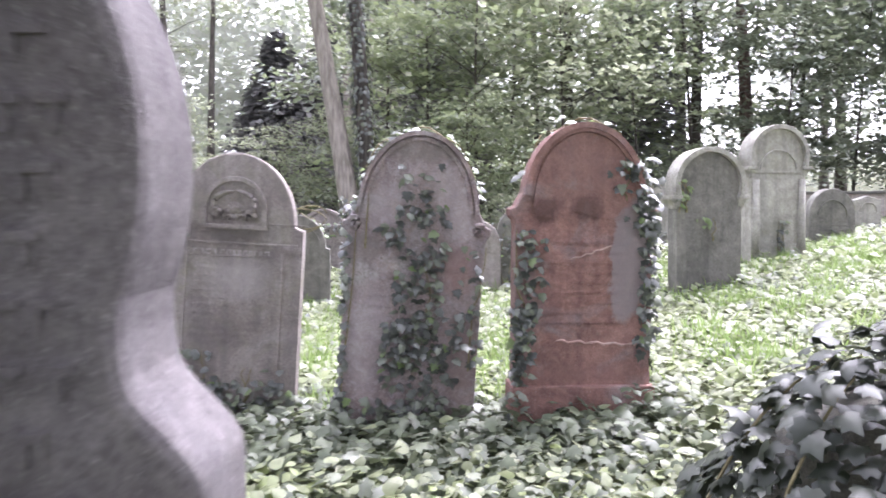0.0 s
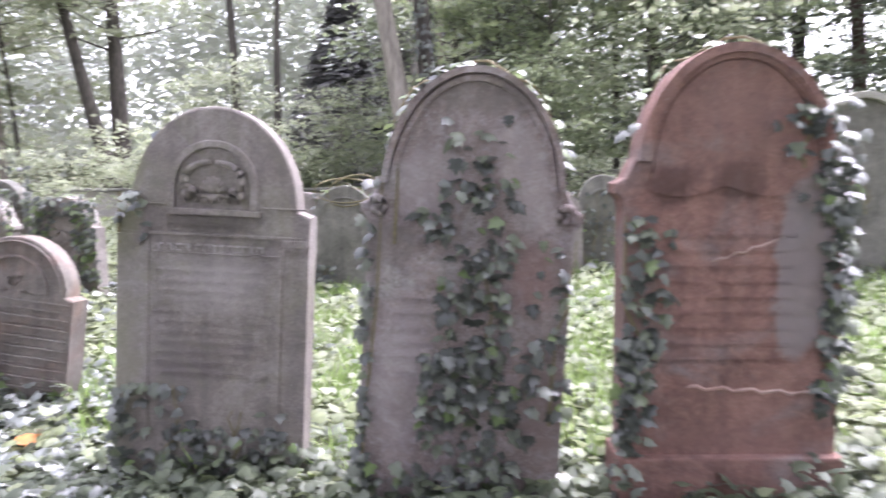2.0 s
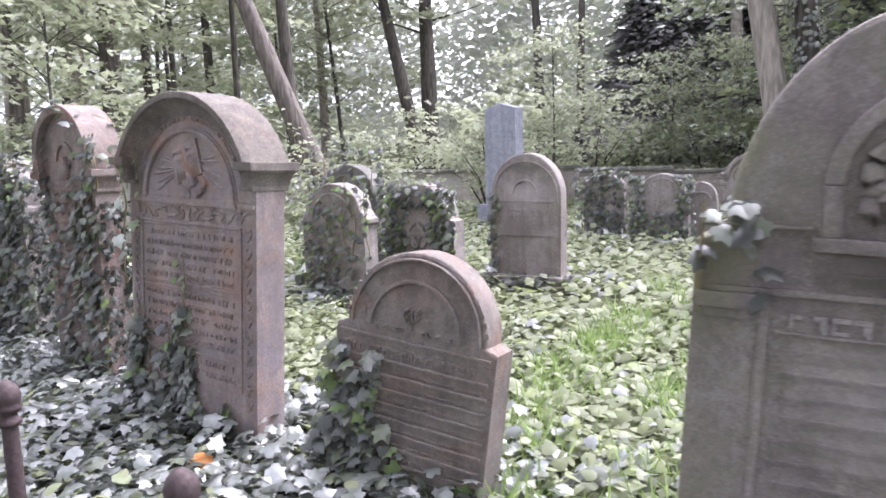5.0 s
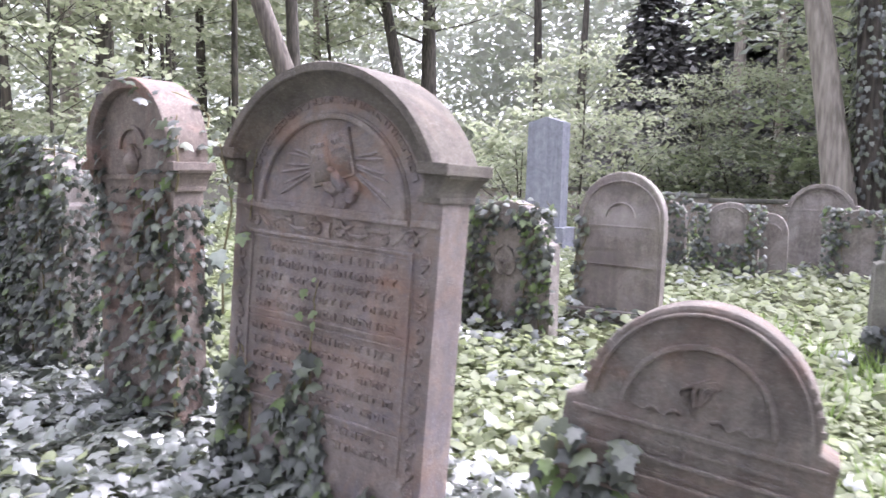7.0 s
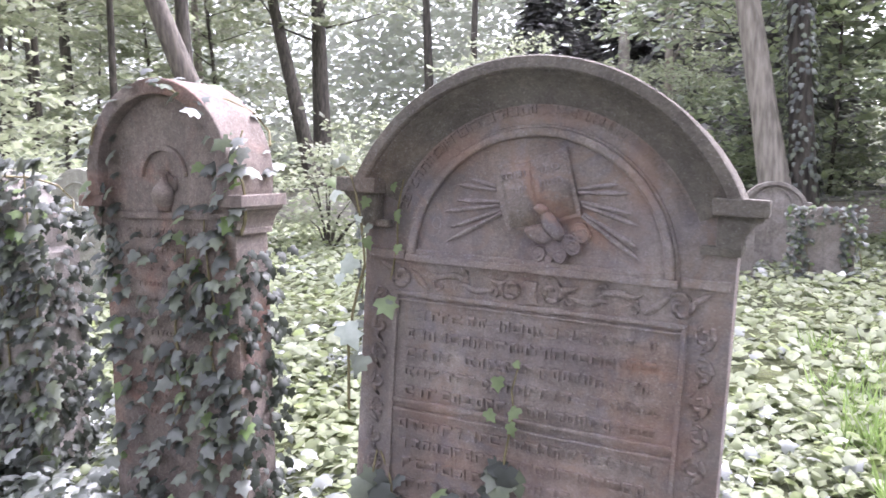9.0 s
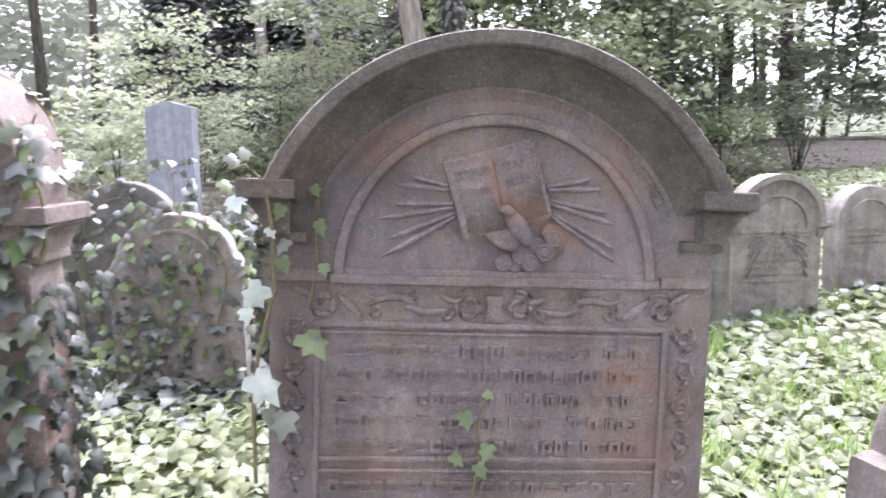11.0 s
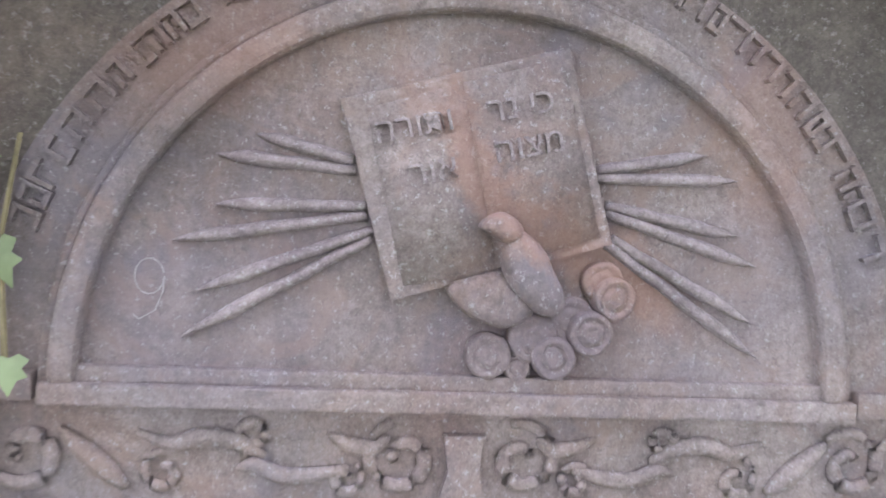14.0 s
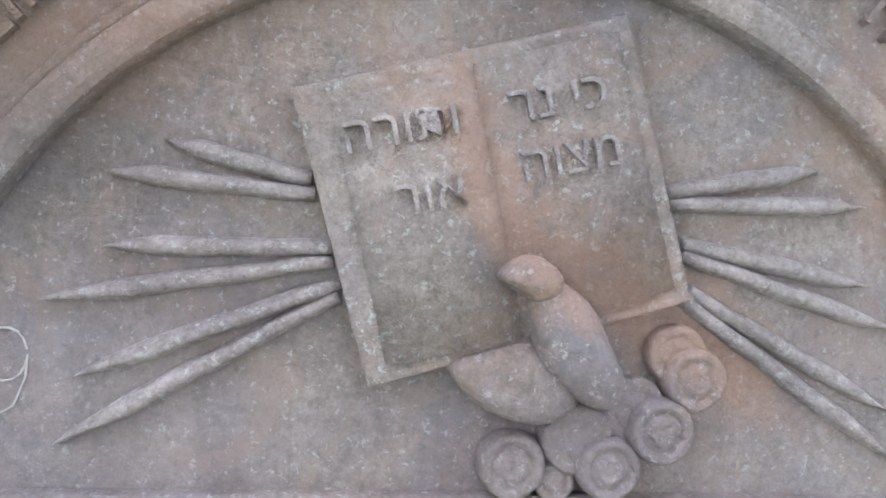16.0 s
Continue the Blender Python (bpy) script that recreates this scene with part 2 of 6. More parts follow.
# pale tones in this ramp put the sky's reflection into the leaf colour
M_CARPET = leaf_mat("ivy_carpet_leaves", [(0.055, 0.063, 0.052), (0.115, 0.127, 0.108), (0.175, 0.187, 0.17), (0.08, 0.092, 0.075), (0.30, 0.31, 0.295)], 0.33, 0.12, 0.8, 0.7)
M_IVYLIGHT = leaf_mat("young_ivy_leaves", [(0.11, 0.17, 0.05), (0.16, 0.22, 0.085), (0.20, 0.25, 0.13)], 0.45, 0.3, 0.35)
M_COVER = leaf_mat("ground_cover_leaves", [(0.15, 0.165, 0.09), (0.20, 0.225, 0.13), (0.245, 0.275, 0.15), (0.285, 0.30, 0.215), (0.215, 0.26, 0.09)], 0.5, 0.35, 0.35, 0.1)
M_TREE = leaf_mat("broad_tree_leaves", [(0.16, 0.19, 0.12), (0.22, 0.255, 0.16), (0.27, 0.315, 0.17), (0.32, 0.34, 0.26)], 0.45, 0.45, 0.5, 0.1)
# lit and shaded copies of the tree leaves, brightness put into the colour
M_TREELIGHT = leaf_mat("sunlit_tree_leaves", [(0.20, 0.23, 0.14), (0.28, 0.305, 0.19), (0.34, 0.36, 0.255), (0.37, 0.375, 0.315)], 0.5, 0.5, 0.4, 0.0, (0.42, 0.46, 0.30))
M_TREEDARK = leaf_mat("shaded_tree_leaves", [(0.10, 0.12, 0.092), (0.145, 0.167, 0.128), (0.20, 0.225, 0.175)], 0.4, 0.35, 0.8, 0.2)
M_NEEDLE = leaf_mat("spruce_needles", [(0.13, 0.13, 0.125), (0.18, 0.175, 0.165), (0.24, 0.23, 0.22)], 0.6, 0.3, 0.3, 0.0, (0.2, 0.2, 0.18))
# far leaves paled and greyed: the haze is in the colour
M_FAR = leaf_mat("haze_toned_far_leaves", [(0.33, 0.35, 0.29), (0.41, 0.42, 0.37), (0.37, 0.41, 0.30)], 0.7, 0.45, 0.2, 0.0, (0.40, 0.43, 0.33))
M_BARK = bark_mat("dark_bark", (0.035, 0.03, 0.025), (0.11, 0.095, 0.08))
M_BARKPALE = bark_mat("pale_bark", (0.17, 0.15, 0.125), (0.34, 0.30, 0.26))
M_BARKRED = bark_mat("reddish_bark", (0.08, 0.058, 0.05), (0.19, 0.135, 0.115))
M_BARKBROWN = bark_mat("brown_bark", (0.075, 0.064, 0.056), (0.18, 0.152, 0.132))
M_STEM = plain_mat("ivy_stem", (0.20, 0.17, 0.09), 0.8)
M_SOIL = soil_mat()
M_IRON = plain_mat("rusted_iron", (0.07, 0.05, 0.05), 0.75, 0.4, 60)
M_DRY = leaf_mat("dry_orange_leaf", [(0.45, 0.14, 0.05), (0.5, 0.22, 0.07)], 0.6, 0.3, 0.3, 0.0, (0.5, 0.2, 0.05))
M_CHALK = plain_mat("chalk_line", (0.36, 0.33, 0.33), 0.95)


# ---- mesh helpers ----
def mesh_ob(name, me, material, parent=None, label=""):
    ob = new(name, me)
    me.materials.append(material)
    if parent:
        ob.parent = parent
    if label:
        ob["label"] = label
    return ob


def part(name, bm, material, parent, label="", smooth=False):
    """One mesh object from a bmesh, under a thing or a part."""
    bmesh.ops.recalc_face_normals(bm, faces=bm.faces)
    me = bpy.data.meshes.new(name)
    bm.to_mesh(me)
    bm.free()
    if smooth:
        me.shade_smooth()
    return mesh_ob(name, me, material, parent, label)


def thing(name, m, label, category, group="", kind=""):
    ob = new(name)
    ob.empty_display_size = 0.2
    ob.matrix_world = m
    return tagged(ob, label, category, group, kind)


def box(bm, x0, x1, y0, y1, z0, z1, bev=0.0, turn=None):
    b = bmesh.new()
    bmesh.ops.create_cube(b, size=1)
    for v in b.verts:
        v.co = Vector(((x0 + x1) / 2 + v.co.x * (x1 - x0), (y0 + y1) / 2 + v.co.y * (y1 - y0), (z0 + z1) / 2 + v.co.z * (z1 - z0)))
    if bev:
        bmesh.ops.bevel(b, geom=b.edges[:], offset=bev, segments=2, affect="EDGES", profile=0.6)
    if turn:
        b.transform(turn)
    join(bm, b)


def join(bm, b):
    me = bpy.data.meshes.new("tmp")
    b.to_mesh(me)
    b.free()
    bm.from_mesh(me)
    bpy.data.meshes.remove(me)


def plate(bm, pts, y0, y1, bev=0.0):
    """A flat shape in x and z, from front y0 to back y1, with a rounded front rim."""
    b = bmesh.new()
    f = b.faces.new([b.verts.new((x, y0, z)) for x, z in pts])
    ext = bmesh.ops.extrude_face_region(b, geom=[f])
    for v in [g for g in ext["geom"] if isinstance(g, bmesh.types.BMVert)]:
        v.co.y = y1
    bmesh.ops.recalc_face_normals(b, faces=b.faces)
    if bev:
        rim = [e for e in b.edges if abs(e.verts[0].co.y - e.verts[1].co.y) < 1e-6 and min(e.verts[0].co.z, e.verts[1].co.z) > pts[0][1] + 0.01]
        bmesh.ops.bevel(b, geom=rim, offset=bev, segments=2, affect="EDGES", profile=0.5)
    join(bm, b)


def arc(cx, cz, r, a0, a1, n=28):
    return [(cx + r * math.cos(radians(a0 + (a1 - a0) * i / n)), cz + r * math.sin(radians(a0 + (a1 - a0) * i / n))) for i in range(n + 1)]


def ring(bm, cx, cz, r0, r1, a0, a1, y0, y1, n=36, bev=0.0):
    """An arched moulding: part of a flat ring with depth."""
    pts = arc(cx, cz, r1, a0, a1, n) + arc(cx, cz, r0, a1, a0, n)
    b = bmesh.new()
    vs = [[b.verts.new((x, y, z)) for x, z in pts] for y in (y0, y1)]
    k, t = n + 1, len(pts)
    for i in range(n):
        b.faces.new((vs[0][i], vs[0][i + 1], vs[0][t - 2 - i], vs[0][t - 1 - i]))
        b.faces.new((vs[1][i], vs[1][i + 1], vs[1][t - 2 - i], vs[1][t - 1 - i]))
    for i in range(t):
        j = (i + 1) % t
        b.faces.new((vs[0][i], vs[0][j], vs[1][j], vs[1][i]))
    bmesh.ops.recalc_face_normals(b, faces=b.faces)
    if bev:
        rim = [e for e in b.edges if e.is_manifold and e.calc_face_angle(0) > 0.8]
        bmesh.ops.bevel(b, geom=rim, offset=bev, segments=2, affect="EDGES", profile=0.5)
    join(bm, b)


def tube(bm, pts, radii, sides=8):
    pts = [Vector(p) for p in pts]
    rows = []
    for i, p in enumerate(pts):
        d = (pts[min(i + 1, len(pts) - 1)] - pts[max(i - 1, 0)]).normalized()
        a = d.orthogonal().normalized() if abs(d.z) < 0.9 else Vector((1, 0, 0))
        a = (a - d * a.dot(d)).normalized()
        c = d.cross(a)
        rows.append([bm.verts.new(p + (a * math.cos(2 * math.pi * k / sides) + c * math.sin(2 * math.pi * k / sides)) * radii[i]) for k in range(sides)])
    for r0, r1 in zip(rows, rows[1:]):
        for k in range(sides):
            bm.faces.new((r0[k], r0[(k + 1) % sides], r1[(k + 1) % sides], r1[k]))
    bm.faces.new(rows[0][::-1])
    bm.faces.new(rows[-1])


OVAL = (np.array([(0, 0, 0), (0.30, 0.12, -0.06), (0.40, 0.42, -0.08), (0, 1, -0.10), (-0.40, 0.42, -0.08), (-0.30, 0.12, -0.06), (0, 0.45, 0.03)]),
        [(0, 1, 2, 6), (6, 2, 3), (0, 6, 4, 5), (6, 3, 4)])
IVY = (np.array([(0, 0.05, 0.02), (0.20, -0.07, -0.03), (0.43, 0.12, -0.08), (0.29, 0.35, -0.02), (0.42, 0.55, -0.10), (0.20, 0.64, -0.03), (0, 1, -0.12),
                 (-0.20, 0.64, -0.03), (-0.42, 0.55, -0.10), (-0.29, 0.35, -0.02), (-0.43, 0.12, -0.08), (-0.20, -0.07, -0.03), (0, 0.4, 0.05)]),
       [(12, 0, 1, 2), (12, 2, 3), (12, 3, 4, 5), (12, 5, 6), (12, 6, 7), (12, 7, 8, 9), (12, 9, 10), (12, 10, 11, 0)])
BLADE = (np.array([(0, 0, 0), (0.32, 0.5, -0.05), (0, 1, 0), (-0.32, 0.5, -0.05)]), [(0, 1, 2, 3)])


def scatter_mesh(name, pos, nrm, tip, size, shape):
    """Many small leaves as one mesh: place, facing, direction of the tip and size of each."""
    verts, faces = shape
    n = nrm / np.linalg.norm(nrm, axis=1, keepdims=True)
    t = tip - n * (tip * n).sum(1, keepdims=True)
    t /= np.maximum(np.linalg.norm(t, axis=1, keepdims=True), 1e-6)
    b = np.cross(t, n)
    co = pos[:, None] + size[:, None, None] * (verts[None, :, 0:1] * b[:, None] + verts[None, :, 1:2] * t[:, None] + verts[None, :, 2:3] * n[:, None])
    k, cnt = len(verts), len(pos)
    loops = np.concatenate([np.array(f) for f in faces])
    starts = np.cumsum([0] + [len(f) for f in faces])[:-1]
    me = bpy.data.meshes.new(name)
    me.vertices.add(cnt * k)
    me.vertices.foreach_set("co", co.reshape(-1).astype(np.float32))
    me.loops.add(cnt * len(loops))
    me.loops.foreach_set("vertex_index", (loops[None] + k * np.arange(cnt)[:, None]).reshape(-1).astype(np.int32))
    me.polygons.add(cnt * len(faces))
    me.polygons.foreach_set("loop_start", (starts[None] + len(loops) * np.arange(cnt)[:, None]).reshape(-1).astype(np.int32))
    me.update(calc_edges=True)
    return me


def soft(v, k=0.5):
    return k * np.log1p(np.exp(np.clip(v / k, -30, 30)))


def ground_z(x, y):
    x, y = np.asarray(x, float), np.asarray(y, float)
    right = soft(x - 0.6)
    right = right - soft(right - 4.4, 0.8)
    left = soft(-(x + 3.4))
    left = left - soft(left - 3, 0.6)
    back = soft(y - 5, 1.0)
    back = back - soft(back - 9, 1.5)
    bumps = 0.02 * np.sin(1.7 * x + 0.6 * y) * np.sin(1.3 * y - 0.4 * x)
    hill = 0.10 * soft(y - 42, 6) + 0.06 * soft(-x - 34, 6)
    hill = hill - soft(hill - 16, 4)
    return 0.0 + 0.16 * right + 0.07 * left + 0.022 * back + bumps + hill


# ---- ground ----
def build_ground():
    xs = np.concatenate([np.linspace(-400, -24, 22), np.linspace(-22, 22, 111), np.linspace(24, 400, 22)])
    ys = np.concatenate([np.linspace(-400, -14, 20), np.linspace(-12, 34, 116), np.linspace(36, 500, 36)])
    X, Y = np.meshgrid(xs, ys)
    Z = ground_z(X, Y)
    co = np.stack([X, Y, Z], -1).reshape(-1, 3)
    w = len(xs)
    i = (np.arange(len(ys) - 1)[:, None] * w + np.arange(w - 1)[None]).reshape(-1)
    me = bpy.data.meshes.new("ground")
    me.from_pydata(co.tolist(), [], np.stack([i, i + 1, i + w + 1, i + w], -1).tolist())
    me.shade_smooth()
    ob = mesh_ob("ground", me, M_SOIL)
    tagged(ob, "dark soil and leaf litter under low green plants", "ground", kind="structure")
    return ob


ground = build_ground()


# ---- headstones ----
def earc(cx, cz, rx, rz, a0, a1, n=30):
    return [(cx + rx * math.cos(radians(a0 + (a1 - a0) * i / n)), cz + rz * math.sin(radians(a0 + (a1 - a0) * i / n))) for i in range(n + 1)]


def outline(style, w, h, hs):
    """The front shape of a stone: width, height, height at which the top begins."""
    a = w / 2
    if style == "round":
        return [(-a, 0), (a, 0)] + earc(0, hs, a, h - hs, 0, 180)
    if style == "shoulder":
        r = a * 0.87
        return [(-a, 0), (a, 0), (a, hs)] + earc(0, hs + 0.02, r, h - hs - 0.02, 0, 180) + [(-a, hs)]
    if style == "ears":
        r = a * 0.93
        right = [(a, hs - 0.10), (a + 0.012, hs - 0.06), (a + 0.035, hs - 0.035), (a + 0.035, hs), (a, hs + 0.02), (a - 0.02, hs + 0.06)]
        top = earc(0, hs + 0.05, r - 0.012, h - hs - 0.05, 6, 174)
        return [(-a, 0), (a, 0)] + right + top + [(-x, z) for x, z in right[::-1]]
    if style == "stele":
        return [(-a, 0), (a, 0), (a * 0.96, h - a * 0.28), (0, h), (-a * 0.96, h - a * 0.28)]
    if style == "ogee":
        flare = [(a - 0.064 * (3 * t * t - 2 * t ** 3), hs - 0.10 + 0.10 * t) for t in np.linspace(0, 1, 13)]
        right = [(a, 0), (a, hs - 0.14)] + flare + [(a - 0.067, hs + 0.03), (a - 0.065, hs + 0.06)]
        top = earc(0, hs + 0.18, a - 0.043, h - hs - 0.18, -20, 200, 40)
        return [(-a, 0)] + right + top + [(-x, z) for x, z in right[:0:-1]]
    raise ValueError(style)


def inscription(bm, x0, x1, z, rows, step, y, hgt, seed, depth=0.004):
    """Rows of plain letter-sized bars, standing a little out of the face."""
    r = random.Random(seed)
    for k in range(rows):
        x, zz = x0 + r.uniform(0, 0.02), z - k * step
        while x < x1 - hgt:
            w = hgt * r.uniform(0.55, 1.0)
            if r.random() > 0.05:
                box(bm, x, x + w, y - depth, y + 0.004, zz, zz + hgt * 0.24)
                for q in range(r.choice((1, 2, 2))):
                    lx = x + (w - hgt * 0.2) * q if r.random() > 0.3 else x + w * 0.5
                    box(bm, lx, lx + hgt * 0.17, y - depth * 0.85, y + 0.004, zz - hgt * r.uniform(0.5, 0.75), zz + hgt * 0.05)
                if r.random() > 0.66:
                    box(bm, x, x + w, y - depth * 0.8, y + 0.004, zz - hgt * 0.68, zz - hgt * 0.5)
            x += w + hgt * r.choice((0.24, 0.28, 0.32, 0.32, 0.6))


def cornice(bm, side, a, z, y0, y1, k=1.0):
    """A bracket at the foot of a hood: fillet, hollow moulding below it and a neck."""
    x0, x1 = sorted((side * (a - 0.065), side * (a + 0.060 * k)))
    box(bm, x0, x1, y0, y1, z - 0.042 * k, z, 0.005)
    low = [(a - 0.05, -0.118), (a + 0.004, -0.118), (a + 0.008, -0.100), (a + 0.018, -0.080), (a + 0.034, -0.060), (a + 0.050, -0.050), (a + 0.052, -0.040), (a - 0.05, -0.040)]
    pts = [(side * x, z + dz * k) for x, dz in low]
    plate(bm, pts if side > 0 else pts[::-1], y0 + 0.034, y1 - 0.012)
    x0, x1 = sorted((side * (a - 0.085), side * (a + 0.008)))
    box(bm, x0, x1, y0 + 0.052, y1 - 0.02, z - 0.138 * k, z - 0.116 * k, 0.004)


def headstone(x, y, yaw, w, top, th, mat, style, hs, label, lean=0.0, back=0.0, sink=0.10, group="headstones in the churchyard rows"):
    z0 = float(ground_z(x, y)) - sink
    h = top - z0
    st = thing("headstone", pose(x, y, z0, back, lean, yaw), label, "headstone", "headstones of the cemetery")
    bm = bmesh.new()
    plate(bm, outline(style, w, h, h * hs), -th / 2, th / 2, 0.014)
    part("slab", bm, mat, st)
    st["h"] = h
    return st, h


def hood(st, w, h, hs, th, mat, r_k=1.0, proud=0.05, thick=0.055):
    """A projecting arched hood with brackets at its feet."""
    a = w / 2
    rise = h - hs
    r = (a * a + rise * rise) / (2 * rise)
    cz = h - r
    ang = math.degrees(math.asin(min(1, (hs - cz) / r)))
    bm = bmesh.new()
    ring(bm, 0, cz, r - thick, r, ang, 180 - ang, -th / 2 - proud, th / 2 + 0.015, 40, 0.006)
    part("hood", bm, mat, st)
    for s in (-1, 1):
        bm = bmesh.new()
        cornice(bm, s, a, hs + 0.012, -th / 2 - proud, th / 2 + 0.02)
        part("cornice", bm, mat, st)
    return cz, r


def blob(cx, cz, rx, rz, seed, n=30):
    """An uneven rounded outline."""
    g = random.Random(seed)
    ph = [g.uniform(0, 6.28) for _ in range(4)]
    return [((1 + 0.14 * math.sin(2 * q + ph[0]) + 0.09 * math.sin(5 * q + ph[1]) + 0.05 * math.sin(9 * q + ph[2])) * rx * math.cos(q) + cx,
             (1 + 0.10 * math.sin(3 * q + ph[3]) + 0.08 * math.sin(7 * q + ph[1]) + 0.05 * math.sin(11 * q + ph[0])) * rz * math.sin(q) + cz) for q in [2 * math.pi * i / n for i in range(n)]]


def rim(bm, cz, rx, rz, w, y0, y1, a0=4, a1=176, n=48):
    """A raised border that follows an elliptic top edge."""
    o, i = earc(0, cz, rx, rz, a0, a1, n), earc(0, cz, rx - w, rz - w, a0, a1, n)
    for k in range(n):
        plate(bm, [i[k], o[k], o[k + 1], i[k + 1]], y0, y1)
    bmesh.ops.remove_doubles(bm, verts=bm.verts, dist=0.0004)


def arch_panel(st, cz, r0, r1, yf, mat, name="arch_moulding"):
    bm = bmesh.new()
    ring(bm, 0, cz, r0, r1, 0, 180, yf - 0.016, yf + 0.01, 36, 0.004)
    part(name, bm, mat, st)


def bars(st, name, spec, mat, label=""):
    bm = bmesh.new()
    for b in spec:
        box(bm, *b, 0.003)
    return part(name, bm, mat, st, label)


def text_part(st, mat, seed, *args, depth=0.004):
    bm = bmesh.new()
    inscription(bm, *args, seed, depth)
    part("inscription", bm, mat, st)["kind"] = "stuff"


def dress(pair, w, hs, th, mat, seed, rows=7):
    """An arched line and rows of worn lettering on a plain stone."""
    st, h = pair
    arch_panel(st, h * hs, w * 0.30, w * 0.30 + 0.018, -th / 2, mat)
    text_part(st, mat, seed, -w * 0.36, w * 0.36, h * hs - 0.08, rows, 0.06, -th / 2, 0.022)
    return st, h


# shell-carved stone (row of three)
st_a, h = headstone(-1.395, 4.90, 1.6, 0.86, 1.62, 0.15, S_SHELL, "shoulder", 0.735, "grey sandstone headstone with carved shell in an arch", 4.0, -1)
yf = -0.075
za = h - 0.35
bm = bmesh.new()
ring(bm, 0, za, 0.168, 0.202, 0, 180, yf - 0.020, yf + 0.01, 36, 0.006)
part("arch_moulding", bm, S_SHELL, st_a)
bars(st_a, "arch_foot", [(-0.202, -0.168, yf - 0.020, yf + 0.01, za - 0.10, za), (0.168, 0.202, yf - 0.020, yf + 0.01, za - 0.10, za), (-0.215, 0.215, yf - 0.026, yf + 0.01, za - 0.128, za - 0.10)], S_SHELL)
bars(st_a, "panel_border", [(-0.42, -0.215, yf - 0.007, yf + 0.01, za - 0.090, za - 0.082), (0.215, 0.42, yf - 0.007, yf + 0.01, za - 0.090, za - 0.082), (-0.40, 0.40, yf - 0.012, yf + 0.01, za - 0.222, za - 0.208),
                            (-0.27, 0.29, yf - 0.008, yf + 0.01, za - 0.30, za - 0.294), (-0.30, -0.282, yf - 0.012, yf + 0.01, 0.25, za - 0.222), (0.30, 0.318, yf - 0.012, yf + 0.01, 0.25, za - 0.222)], S_SHELL)
for s in (-1, 1):
    bars(st_a, "capital", [(s * 0.365 - 0.058, s * 0.365 + 0.058, yf - 0.018, yf + 0.01, za - 0.255, za - 0.222), (s * 0.365 - 0.046, s * 0.365 + 0.046, yf - 0.012, yf + 0.01, za - 0.275, za - 0.255)], S_SHELL)
# includes a dark band just below the arch foot
stain_and_shade(S_SHELL, [(0.03, za - 0.42, 0.30, 0.20, 0, (0.52, 0.475, 0.475), 0.55, 0.7), (0.0, za - 0.165, 0.26, 0.06, 0, (0.13, 0.115, 0.105), 0.8, 0.5), (-0.10, za - 0.80, 0.26, 0.20, 0, (0.17, 0.145, 0.145), 0.7, 0.6),
                  (-0.40, za - 0.05, 0.11, 0.36, 0, (0.20, 0.205, 0.11), 0.8, 0.5), (-0.42, 0.55, 0.12, 0.6, 0, (0.21, 0.20, 0.13), 0.6, 0.6), (0.33, za + 0.1, 0.10, 0.4, -30, (0.17, 0.15, 0.14), 0.6, 0.6)])
for s in (-1, 1):
    bm = bmesh.new()
    arm = [(s * (0.012 + 0.115 * math.sin(radians(t))), yf - 0.010, za + 0.105 - 0.155 * (1 - math.cos(radians(t))) / 2) for t in range(0, 150, 10)]
    arm += [(s * (0.095 - 0.030 * math.cos(radians(t))), yf - 0.010, za - 0.045 - 0.028 * math.sin(radians(t))) for t in range(150, 420, 24)]
    tube(bm, arm, [0.011 + 0.010 * math.sin(math.pi * k / (len(arm) - 1)) for k in range(len(arm))], 7)
    part("scroll", bm, S_SHELL, st_a, "carved C-shaped scroll", True)
bm = bmesh.new()
for k in range(7):
    q = radians(20 + 140 * k / 6)
    tube(bm, [(0.012 * math.cos(q), yf - 0.004, za - 0.03), (0.035 * math.cos(q), yf - 0.014, za - 0.03 + 0.042 * math.sin(q)), (0.060 * math.cos(q), yf - 0.006, za - 0.03 + 0.075 * math.sin(q))], [0.006, 0.012, 0.008], 6)
for k in range(5):
    q = radians(200 + 140 * k / 4)
    tube(bm, [(0.010 * math.cos(q), yf - 0.004, za - 0.035), (0.03 * math.cos(q), yf - 0.012, za - 0.035 + 0.02 * math.sin(q)), (0.055 * math.cos(q), yf - 0.005, za - 0.035 + 0.04 * math.sin(q))], [0.006, 0.011, 0.007], 6)
part("shell_emblem", bm, S_SHELL, st_a, "carved ribbed shell", True)["kind"] = "stuff"
text_part(st_a, S_SHELL, 3, -0.20, 0.22, za - 0.175, 1, 0.05, yf, 0.026, depth=0.007)
text_part(st_a, S_WORN, 7, -0.25, 0.27, za - 0.265, 1, 0.05, yf, 0.036, depth=0.008)
text_part(st_a, S_SHELL, 4, -0.26, 0.28, za - 0.335, 12, 0.046, yf, 0.024)

# ivied pink stone
st_b, h = headstone(-0.26, 4.66, 2, 0.82, 1.72, 0.15, S_PINK, "ears", 0.70, "weathered pinkish sandstone headstone with peeling face, grown with ivy", 4.5, -1)
bm = bmesh.new()
rim(bm, h * 0.70 + 0.05, 0.367, h * 0.30 - 0.052, 0.026, yf - 0.026, yf + 0.01)
rim(bm, h * 0.70 + 0.05, 0.330, h * 0.30 - 0.089, 0.022, yf - 0.014, yf + 0.01)
part("arch_moulding", bm, S_PINK, st_b)
